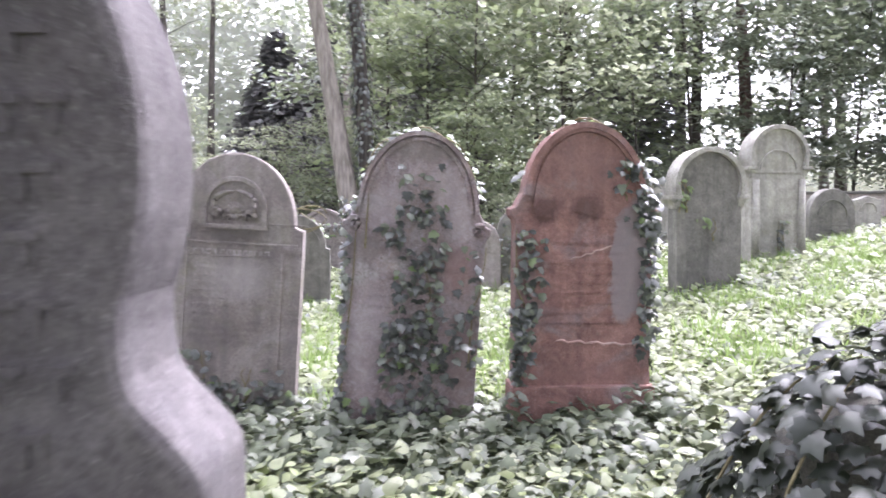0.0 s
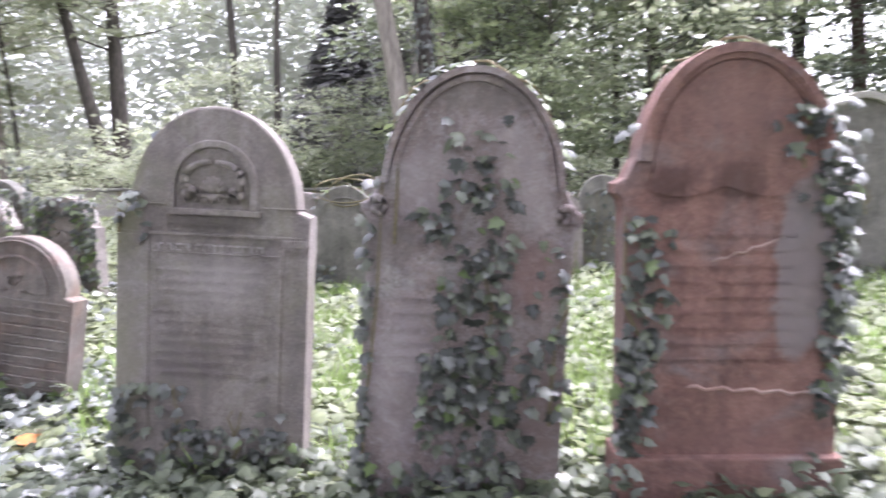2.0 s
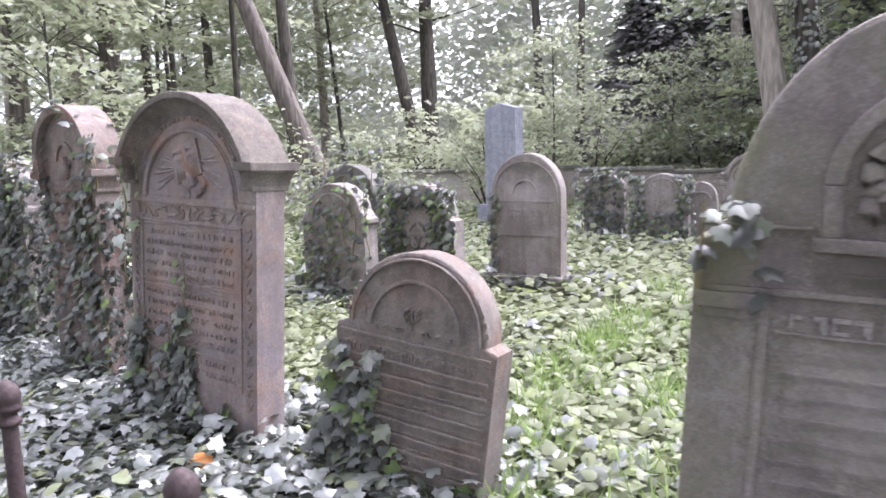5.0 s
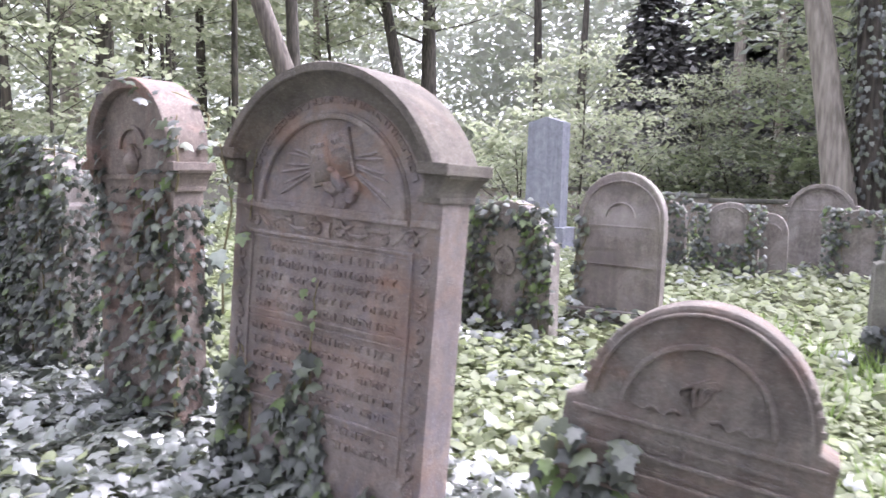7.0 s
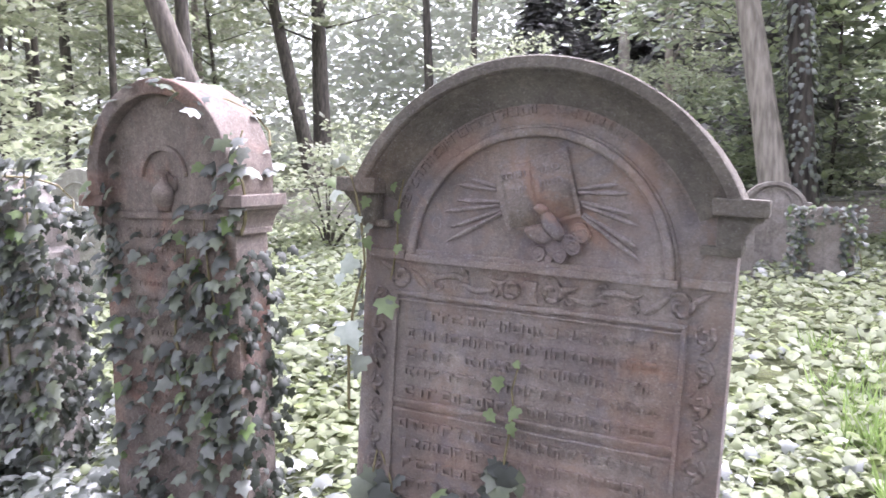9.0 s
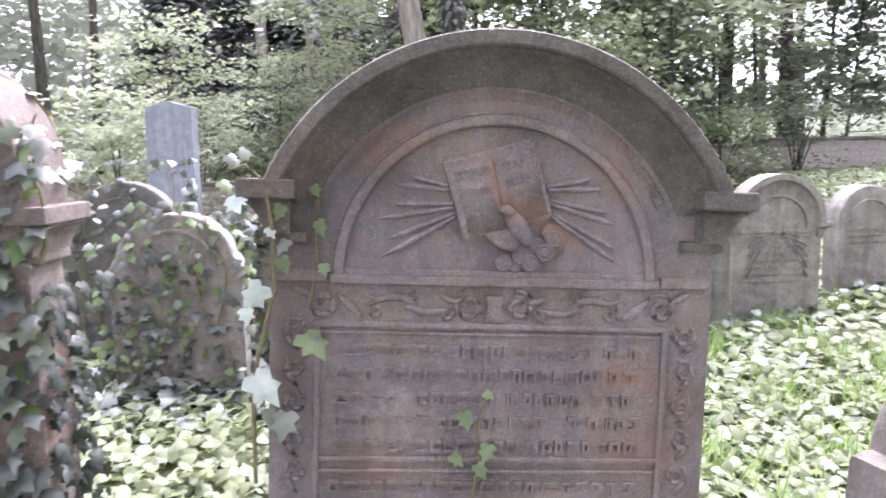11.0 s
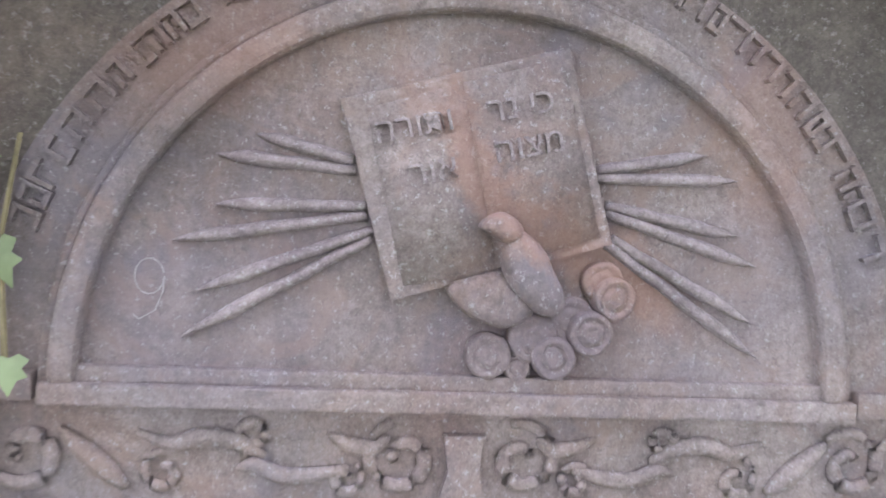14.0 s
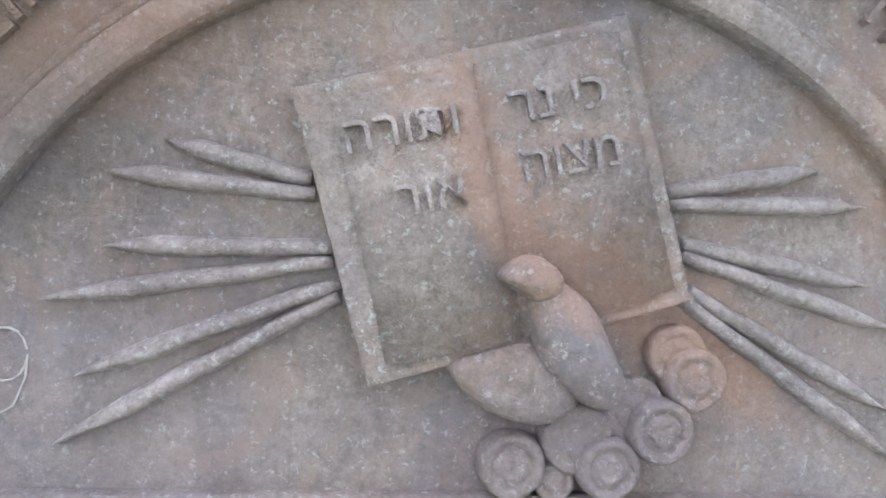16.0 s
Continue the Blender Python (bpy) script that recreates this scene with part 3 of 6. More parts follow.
for s in (-1, 1):
    bm = bmesh.new()
    pts = [(s * (0.372 + 0.036 * (1 - t / 520) * math.cos(radians(t + 40))), yf - 0.012, h * 0.70 - 0.015 + 0.042 * (1 - t / 520) * math.sin(radians(t + 40))) for t in range(0, 420, 24)]
    tube(bm, pts, np.linspace(0.020, 0.009, len(pts)), 7)
    part("volute", bm, S_PINK, st_b, "", True)
stain_and_shade(S_PINK, [(-0.25, 0.60, 0.16, 0.42, 0, (0.42, 0.36, 0.37), 0.5, 0.35), (0.20, 1.45, 0.12, 0.30, -20, (0.47, 0.42, 0.42), 0.5, 0.3), (-0.18, 1.40, 0.16, 0.20, 0, (0.40, 0.35, 0.36), 0.5, 0.35), (0.26, 1.05, 0.14, 0.22, 0, (0.30, 0.18, 0.16), 0.7, 0.5),
                 (0.30, 0.55, 0.16, 0.4, 0, (0.26, 0.19, 0.175), 0.7, 0.5), (-0.30, 1.15, 0.12, 0.12, 0, (0.19, 0.165, 0.155), 0.7, 0.4), (0.0, 1.75, 0.42, 0.10, 0, (0.16, 0.14, 0.12), 0.7, 0.6)])
text_part(st_b, S_PINK, 5, -0.31, 0.31, h * 0.66, 12, 0.06, yf, 0.022)

# red stone with a plinth
st_c, h = headstone(0.785, 4.52, 4, 0.80, 1.74, 0.16, S_RED, "ears", 0.725, "red sandstone headstone with a spalled grey patch and plinth", 1.0, 0)
bm = bmesh.new()
rim(bm, h * 0.725 + 0.05, 0.358, h * 0.275 - 0.052, 0.034, -0.112, -0.07)
rim(bm, h * 0.725 + 0.05, 0.324, h * 0.275 - 0.086, 0.020, -0.098, -0.07)
part("arch_moulding", bm, S_RED, st_c)
bm = bmesh.new()
box(bm, -0.42, 0.42, -0.125, 0.12, 0, 0.30, 0.012)
part("plinth", bm, S_RED, st_c)
bm = bmesh.new()
zc = h * 0.725
low = [(-0.31 + 0.62 * t, zc - 0.005 - 0.045 * abs(math.sin(2 * math.pi * t + 0.4))) for t in np.linspace(0, 1, 25)]
plate(bm, low + earc(0, zc + 0.05, 0.300, h * 0.275 - 0.11, 4, 176), -0.087, -0.07, 0.004)
part("carved_lunette", bm, S_RED, st_c)
# includes two near-black patches along the lunette's scalloped lower edge
stain_and_shade(S_RED, [(0.0, h - 0.28, 0.36, 0.34, 0, (0.19, 0.12, 0.105), 0.55, 0.6), (-0.23, h - 0.50, 0.12, 0.09, 0, (0.085, 0.05, 0.045), 0.9, 0.45), (0.01, h - 0.50, 0.13, 0.10, 0, (0.085, 0.05, 0.045), 0.9, 0.45),
                (0.27, h - 0.80, 0.13, 0.40, 6, (0.29, 0.26, 0.265), 1.0, 0.12), (-0.36, 0.75, 0.10, 0.5, 0, (0.20, 0.16, 0.15), 0.7, 0.5), (0.0, 0.36, 0.5, 0.10, 0, (0.22, 0.13, 0.115), 0.5, 0.6)])
bm = bmesh.new()
pts = [(-0.16 + 0.035 * k, -0.079, h - 1.26 - 0.006 * k / 3 + 0.008 * math.sin(2.1 * k)) for k in range(15)]
tube(bm, pts, [0.004 + 0.005 * abs(math.sin(1.3 * k)) for k in range(15)], 6)
part("break_line", bm, S_SCAR, st_c, "pale broken ledge across the face")
bm = bmesh.new()
pts = [(-0.08 + 0.03 * k, -0.080, h - 0.79 + 0.010 * k + 0.006 * math.sin(2.7 * k)) for k in range(9)]
tube(bm, pts, [0.003 + 0.003 * abs(math.sin(1.7 * k)) for k in range(9)], 6)
part("break_line", bm, S_SCAR, st_c, "pale scratch across the face")
text_part(st_c, S_RED, 6, -0.31, 0.24, h * 0.62, 9, 0.058, -0.08, 0.020)


def hooded(x, y, yaw, w, top, th, mat, label, seed, lean=0.0, arch=0.62, rows=9, hsk=0.78, text=True, arch_up=-0.03):
    st, h = headstone(x, y, yaw, w, top - 0.03, th, mat, "round", hsk, label, lean)
    hs = h * hsk
    cz, r = hood(st, w + 0.03, h + 0.03, hs, th, mat)
    arch_panel(st, hs + arch_up, w * arch / 2 - 0.022, w * arch / 2, -th / 2, mat)
    bars(st, "sill_moulding", [(-w * 0.44, w * 0.44, -th / 2 - 0.012, -th / 2 + 0.01, hs - 0.075, hs - 0.05)], mat)
    if text:
        text_part(st, mat, seed, -w * 0.4, w * 0.4, hs - 0.13, rows, 0.06, -th / 2, 0.022)
    return st, h


st_d, h_d = headstone(2.82, 8.05, 8, 0.72, 1.84, 0.20, S_DARK, "round", 0.72, "dark grey headstone with rounded hood standing in low plants", 0)
hood(st_d, 0.75, h_d + 0.03, h_d * 0.70, 0.20, S_PALE)
st_e, h_e = hooded(4.25, 9.6, 8, 0.72, 2.26, 0.24, S_PALE, "tall pale grey headstone with hood and side columns", 12, arch=0.7, hsk=0.72, text=False)
for s in (-1, 1):
    bm = bmesh.new()
    tube(bm, [(s * 0.31, -0.14, 0.2), (s * 0.31, -0.14, 0.5), (s * 0.31, -0.14, 1.12)], [0.05, 0.045, 0.04], 12)
    part("column", bm, S_PALE, st_e, smooth=True)
dress(headstone(5.7, 11.0, 6, 0.72, 1.50, 0.16, S_DARK, "round", 0.55, "low dark headstone with rounded top on the grassy slope", 2), 0.72, 0.55, 0.16, S_DARK, 201, 7)
dress(headstone(7.7, 13.5, 4, 0.5, 1.42, 0.14, S_PALE, "stele", 0.6, "small pale headstone near the boundary wall"), 0.5, 0.6, 0.14, S_PALE, 202, 7)
dress(headstone(9.2, 14.0, -4, 0.9, 1.78, 0.16, S_PALE, "shoulder", 0.7, "pale grey rounded headstone near the boundary wall"), 0.9, 0.7, 0.16, S_PALE, 203, 7)

# hooded stones beside the carved one
st_h, h_h = hooded(-5.685, 6.60, -12, 0.63, 1.80, 0.17, S_RUSSET, "reddish brown hooded headstone with carved jug, thickly grown with ivy", 21, 0.0, 0.36, 12, arch_up=0.075)
bm = bmesh.new()
jz = h_h * 0.78 - 0.045
tube(bm, [(0, -0.088, jz + dz) for dz, _ in ((0, 0), (0.01, 0), (0.03, 0), (0.06, 0), (0.085, 0), (0.105, 0), (0.13, 0), (0.145, 0))], [0.028, 0.026, 0.040, 0.048, 0.036, 0.016, 0.014, 0.026], 14)
tube(bm, [(0.03, -0.09, jz + 0.05), (0.062, -0.092, jz + 0.075), (0.058, -0.092, jz + 0.115), (0.02, -0.09, jz + 0.135)], [0.007] * 4, 6)
part("carved_jug", bm, S_RUSSET, st_h, "carved ritual jug relief", True)
text_part(st_h, S_RUSSET, 22, -0.25, 0.25, h_h * 0.78 - 0.115, 1, 0.05, -0.085, 0.03)
st_z, h_z = dress(headstone(-6.85, 6.9, -10, 0.85, 1.50, 0.20, S_GREY, "shoulder", 0.75, "headstone wholly covered in ivy"), 0.85, 0.75, 0.20, S_GREY, 204, 7)
# low round stone
st_g, h = headstone(-3.11, 5.98, -3, 0.77, 0.995, 0.16, S_BROWN, "shoulder", 0.715, "low brown sandstone headstone with round top, leaning", 7.5, -3, sink=0.22)
yf = -0.08
hz = h * 0.715
for r0, r1 in ((0.300, 0.312), (0.205, 0.222)):
    arch_panel(st_g, hz + 0.02, r0, r1, yf, S_BROWN)
bm = bmesh.new()
for k in range(15):
    a = radians(12 + 156 * k / 14)
    b = bmesh.new()
    box(b, -0.013, 0.013, yf - 0.005, yf + 0.004, -0.012, 0.012)
    b.transform(Matrix.Translation((0.26 * math.cos(a), 0, hz + 0.02 + 0.26 * math.sin(a))) @ Matrix.Rotation(math.pi / 2 - a, 4, "Y"))
    join(bm, b)
for k in range(22):
    a = radians(10 + 160 * k / 21)
    b = bmesh.new()
    box(b, -0.010, 0.010, yf - 0.005, yf + 0.004, -0.010, 0.010)
    b.transform(Matrix.Translation((0.335 * math.cos(a), 0, hz + 0.02 + 0.30 * math.sin(a))) @ Matrix.Rotation(math.pi / 2 - a, 4, "Y"))
    join(bm, b)
inscription(bm, -0.34, 0.34, hz - 0.08, 1, 0.06, yf, 0.040, 31, 0.009)
inscription(bm, -0.34, 0.34, hz - 0.17, 8, 0.062, yf, 0.026, 32, 0.007)
part("inscription", bm, S_BROWN, st_g)["kind"] = "stuff"
bars(st_g, "text_line", [(-0.36, 0.36, yf - 0.010, yf + 0.004, hz - 0.035, hz - 0.022)] + [(-0.36, 0.36, yf - 0.012, yf + 0.004, hz - 0.130 - 0.062 * k, hz - 0.117 - 0.062 * k) for k in range(8)], S_BROWN)
bm = bmesh.new()
for k in range(5):
    pts = [(0.02 + 0.011 * k - 0.062 * math.sin(1.9 * t / 8) + 0.012 * math.sin(0.9 * t + k), yf - 0.007, hz + 0.150 - 0.006 * k - 0.092 * (t / 8) ** 1.4) for t in range(9)]
    tube(bm, pts, [0.004 + 0.002 * math.sin(0.35 * t) for t in range(9)], 6)
for s in (-1, 1):
    pts = [(s * (0.045 + 0.0075 * t), yf - 0.007, hz + 0.022 + 0.013 * math.sin(0.75 * t) * (1 - 0.03 * t)) for t in range(19)]
    tube(bm, pts, [0.005 + 0.002 * math.sin(0.75 * t) for t in range(19)], 6)
part("willow_emblem", bm, S_BROWN, st_g, "carved drooping willow emblem", True)

# stones of the rows behind
st_k, h = headstone(-4.04, 10.4, -6, 0.76, 1.40, 0.15, S_SHELL, "round", 0.70, "grey headstone with round top, framed text panel", 1.5)
arch_panel(st_k, h * 0.70, 0.335, 0.350, -0.075, S_SHELL)
arch_panel(st_k, h * 0.72, 0.12, 0.135, -0.075, S_SHELL, "inner_arch")
bars(st_k, "panel_border", [(-0.30, 0.30, -0.085, -0.07, h * 0.66, h * 0.67), (-0.30, 0.30, -0.085, -0.07, h * 0.42, h * 0.427), (0.335, 0.35, -0.085, -0.07, 0.2, h * 0.7), (-0.35, -0.335, -0.085, -0.07, 0.2, h * 0.7)], S_SHELL)
text_part(st_k, S_SHELL, 41, -0.29, 0.29, h * 0.63, 4, 0.05, -0.075, 0.024)
bm = bmesh.new()
box(bm, -0.42, 0.42, -0.14, 0.14, 0, 0.20, 0.01)
part("plinth", bm, S_SHELL, st_k)
st_l, h = headstone(-1.76, 9.75, 3, 0.80, 1.20, 0.16, S_DARK, "shoulder", 0.66, "dark weathered headstone with rounded top and text rows", 1)
arch_panel(st_l, h * 0.68, 0.27, 0.29, -0.08, S_DARK)
text_part(st_l, S_DARK, 42, -0.3, 0.3, h * 0.6, 9, 0.055, -0.08, 0.02)
st_o, h_o = hooded(-0.68, 10.1, -6, 0.78, 1.25, 0.16, S_GREY, "grey headstone with hood and carved drapery", 43, 1, 0.7, 7, 0.70)
bm = bmesh.new()
for k in range(5):
    for s in (-1, 1):
        pts = [(s * (0.03 + 0.03 * t), -0.09, h_o * 0.62 - 0.012 * k - 0.0012 * k * t * t + 0.06 * math.exp(-t * 0.7)) for t in range(9)]
        tube(bm, pts, [0.006] * 9, 5)
part("carved_drapery", bm, S_GREY, st_o, "", True)
dress(headstone(0.58, 10.5, -4, 0.62, 1.10, 0.22, S_GREY, "round", 0.7, "brownish weathered headstone seen edgewise"), 0.62, 0.7, 0.22, S_GREY, 205, 3)
st_p, h = headstone(1.12, 10.5, -4, 0.62, 1.25, 0.18, S_DARK, "shoulder", 0.72, "dark narrow headstone with niche and ivy")
arch_panel(st_p, h * 0.72, 0.15, 0.18, -0.09, S_DARK)
hooded(4.0, 13.2, -6, 0.8, 1.75, 0.18, S_PALE, "pale hooded headstone on the slope", 44)
st_i, h_i = dress(headstone(-3.3, 14.0, -4, 0.70, 1.06, 0.16, S_GREY, "shoulder", 0.72, "brownish headstone half covered in ivy"), 0.70, 0.72, 0.16, S_GREY, 206, 3)
st_i2, _ = dress(headstone(-2.82, 14.3, -4, 0.42, 0.92, 0.14, S_GREY, "round", 0.7, "small grey headstone beside an ivied one"), 0.42, 0.7, 0.14, S_GREY, 207, 3)
st_i3, h_i3 = dress(headstone(-4.15, 14.2, -4, 0.60, 1.06, 0.18, S_GREY, "round", 0.8, "low headstone hidden under ivy"), 0.60, 0.8, 0.18, S_GREY, 208, 3)
st_j, h_j = hooded(-2.2, 15.5, -4, 0.82, 1.30, 0.18, S_GREY, "grey hooded headstone behind an ivied one", 45)
st_j2, h_j2 = dress(headstone(-1.80, 14.3, -4, 0.66, 1.0, 0.16, S_GREY, "shoulder", 0.7, "brownish headstone with ivy round its edges"), 0.66, 0.7, 0.16, S_GREY, 209, 3)
st_q, h_q = dress(headstone(-1.02, 12.0, 0, 0.75, 1.48, 0.18, S_GREY, "round", 0.7, "grey round-topped headstone with ivy trailing over it"), 0.75, 0.7, 0.18, S_GREY, 210, 7)
st_x, h_x = dress(headstone(-4.74, 9.5, -8, 0.78, 1.16, 0.18, S_GREY, "shoulder", 0.70, "brown-green headstone with scroll carving under ivy"), 0.78, 0.70, 0.18, S_GREY, 211, 3)
bm = bmesh.new()
for s in (-1, 1):
    pts = [(s * 0.02 + s * 0.10 * math.sin(t * 0.5) * math.exp(-t * 0.12), -0.095, h_x * 0.55 + 0.16 * math.cos(t * 0.5) * math.exp(-t * 0.12)) for t in range(16)]
    tube(bm, pts, [0.012] * 16, 6)
part("scroll_carving", bm, S_GREY, st_x, "", True)
st_x2, h_x2 = dress(headstone(-5.34, 9.0, -8, 0.72, 1.20, 0.18, S_GREY, "ears", 0.72, "dark headstone almost hidden by ivy"), 0.72, 0.72, 0.18, S_GREY, 212, 7)
st_y, h_y = dress(headstone(-5.75, 9.9, -6, 0.8, 1.36, 0.18, S_DARK, "shoulder", 0.72, "dark ivied headstone in the row behind"), 0.8, 0.72, 0.18, S_DARK, 213, 7)
dress(headstone(-8.0, 8.2, -12, 0.8, 1.45, 0.18, S_GREY, "shoulder", 0.72, "grey headstone deep in ivy at the row's end"), 0.8, 0.72, 0.18, S_GREY, 214, 7)
dress(headstone(-9.3, 10.5, -12, 0.8, 1.55, 0.18, S_PALE, "round", 0.72, "pale headstone beneath the trees"), 0.8, 0.72, 0.18, S_PALE, 215, 7)
stele = thing("stele", pose(-6.0, 14.95, float(ground_z(-6, 14.95)) - 0.1, 0, 1.0, -14), "smooth blue-grey granite stele with low gabled top", "gravestone")
bm = bmesh.new()
plate(bm, outline("stele", 0.62, 2.06, 1), -0.11, 0.11, 0.006)
part("shaft", bm, S_BLUE, stele)
bm = bmesh.new()
box(bm, -0.42, 0.42, -0.2, 0.2, 0, 0.42, 0.01)
part("base", bm, S_BLUE, stele)
bm = bmesh.new()
inscription(bm, -0.22, 0.22, 1.7, 3, 0.09, -0.11, 0.03, 51)
inscription(bm, -0.22, 0.22, 1.25, 2, 0.06, -0.11, 0.02, 52)
part("inscription", bm, S_BLUE, stele)["kind"] = "stuff"

# near stones at the start of the walk
st_n, h = headstone(-0.627, 0.775, 0, 0.71, 1.62, 0.15, S_NEAR, "ogee", 0.715, "grey sandstone headstone with curved shoulders and lettering", 0, 0, 0.08)
text_part(st_n, S_NEAR, 61, -0.27, 0.27, h * 0.90, 16, 0.055, -0.075, 0.036, depth=0.005)
st_r, h_r = dress(headstone(1.10, 1.90, -6, 0.74, 0.80, 0.18, S_DARK, "shoulder", 0.75, "low headstone buried under glossy ivy"), 0.74, 0.75, 0.18, S_DARK, 216, 3)

# ---- the carved headstone ----
F_U = -0.04


def ab(u, v):
    u -= F_U
    return u * 0.9983 - v * 0.0576, u * 0.0576 + v * 0.9983


F_LOW = 1.16
F_M = Matrix.Translation((-4.298 + F_U * 0.985, 6.117 - F_U * 0.1735, 1.232)) @ pose(0, 0, 0, -1.9, 3.3, -10.0) @ Matrix.Translation((0, 0, -F_LOW))
st_f = thing("carved_headstone", F_M, "mauve-brown sandstone headstone with projecting hood and carved open book", "headstone", "headstones of the cemetery")
FC = F_LOW - 0.040                      # height of the hood's centre
FA = F_LOW - 0.022                      # height of the inner arch's centre
bm = bmesh.new()
plate(bm, [(-0.505, 0), (0.505, 0), (0.505, F_LOW + 0.17)] + earc(0, FC, 0.535, 0.535, 23, 157) + [(-0.505, F_LOW + 0.17)], 0.0, 0.175, 0.010)
part("slab", bm, S_MAUVE, st_f)


def sweep(bm, cz, prof, a0, a1, n=64):
    """A moulding bent round an arch: closed profile of (radius, depth) points."""
    rows = [[bm.verts.new((r * math.cos(radians(a)), y, cz + r * math.sin(radians(a)))) for r, y in prof] for a in np.linspace(a0, a1, n + 1)]
    k = len(prof)
    for r0, r1 in zip(rows, rows[1:]):
        for i in range(k):
            bm.faces.new((r0[i], r0[(i + 1) % k], r1[(i + 1) % k], r1[i]))
    bm.faces.new(rows[0])
    bm.faces.new(rows[-1][::-1])


bm = bmesh.new()
sweep(bm, FC, [(0.550, 0.205), (0.560, 0.198), (0.561, 0.06), (0.559, -0.076), (0.555, -0.084), (0.528, -0.085), (0.523, -0.080), (0.521, -0.068), (0.516, -0.064), (0.510, -0.050), (0.502, -0.036), (0.493, -0.024), (0.482, -0.014), (0.469, -0.0065), (0.454, -0.002), (0.436, 0.002), (0.50, 0.02), (0.53, 0.205)], 22, 158)
hood_ob = part("hood", bm, S_HOOD, st_f, "olive weathered hood with shade in its colour", True)
hood_ob.data.set_sharp_from_angle(angle=radians(32))
for s in (-1, 1):
    bm = bmesh.new()
    cornice(bm, s, 0.507, F_LOW + 0.188, -0.086, 0.215, 1.0)
    part("cornice", bm, S_HOOD, st_f)
bm = bmesh.new()
ring(bm, 0, FA, 0.342, 0.366, 0, 180, -0.020, 0.01, 64, 0.007)
ring(bm, 0, FA, 0.366, 0.375, 0, 180, -0.009, 0.01, 64, 0.003)
part("arch_moulding", bm, S_MAUVE, st_f)
bars(st_f, "sill_moulding", [(-0.372, 0.376, -0.020, 0.01, F_LOW - 0.040, F_LOW - 0.020), (-0.345, 0.35, -0.012, 0.01, F_LOW - 0.021, F_LOW - 0.006),
                             (0.382, 0.495, -0.012, 0.01, F_LOW - 0.038, F_LOW - 0.012), (-0.495, -0.378, -0.012, 0.01, F_LOW - 0.038, F_LOW - 0.012)], S_MAUVE)
bars(st_f, "panel_border", [(-0.405, 0.405, -0.012, 0.008, F_LOW - 0.140, F_LOW - 0.128), (-0.392, 0.392, -0.009, 0.008, F_LOW - 0.156, F_LOW - 0.149),
                            (-0.405, -0.392, -0.011, 0.008, 0.22, F_LOW - 0.140), (0.392, 0.405, -0.011, 0.008, 0.22, F_LOW - 0.140),
                            (-0.392, 0.392, -0.010, 0.008, F_LOW - 0.452, F_LOW - 0.440), (-0.392, 0.392, -0.010, 0.008, F_LOW - 0.478, F_LOW - 0.470),
                            (-0.392, 0.392, -0.010, 0.008, F_LOW - 0.802, F_LOW - 0.790)], S_MAUVE)
# lettering on the arch: bars set round it
bm = bmesh.new()
r = random.Random(9)
a = 20.0
while a < 160:
    b = bmesh.new()
    w = r.uniform(0.010, 0.017)
    box(b, -w, w, -0.0075, 0.004, 0.010, 0.016)
    if r.random() > 0.25:
        box(b, w - 0.006, w, -0.0075, 0.004, -0.014, 0.012)
    if r.random() > 0.45:
        box(b, -w, -w + 0.006, -0.0075, 0.004, -0.014, r.uniform(0.0, 0.012))
    if r.random() > 0.55:
        box(b, -w, w, -0.0075, 0.004, -0.016, -0.010)
    b.transform(Matrix.Translation((0.413 * math.cos(radians(180 - a)), 0, FA + 0.413 * math.sin(radians(180 - a)))) @ Matrix.Rotation(radians(a - 90), 4, "Y") @ Matrix.Diagonal((0.66, 1.0, 0.80, 1)))
    join(bm, b)
    a += math.degrees((1.32 * w + r.choice((0.0035, 0.004, 0.005, 0.011))) / 0.413)
part("arch_lettering", bm, S_MAUVE, st_f)["kind"] = "stuff"
text_part(st_f, S_MAUVE, 71, -0.372, 0.375, F_LOW - 0.186, 5, 0.0553, -0.002, 0.031, depth=0.008)
text_part(st_f, S_MAUVE, 72, -0.372, 0.375, F_LOW - 0.505, 5, 0.058, -0.002, 0.031, depth=0.008)
text_part(st_f, S_MAUVE, 73, -0.372, 0.375, F_LOW - 0.83, 2, 0.058, -0.002, 0.031, depth=0.008)


def F(u, v):
    x, z = ab(u, v)
    return x, F_LOW + z


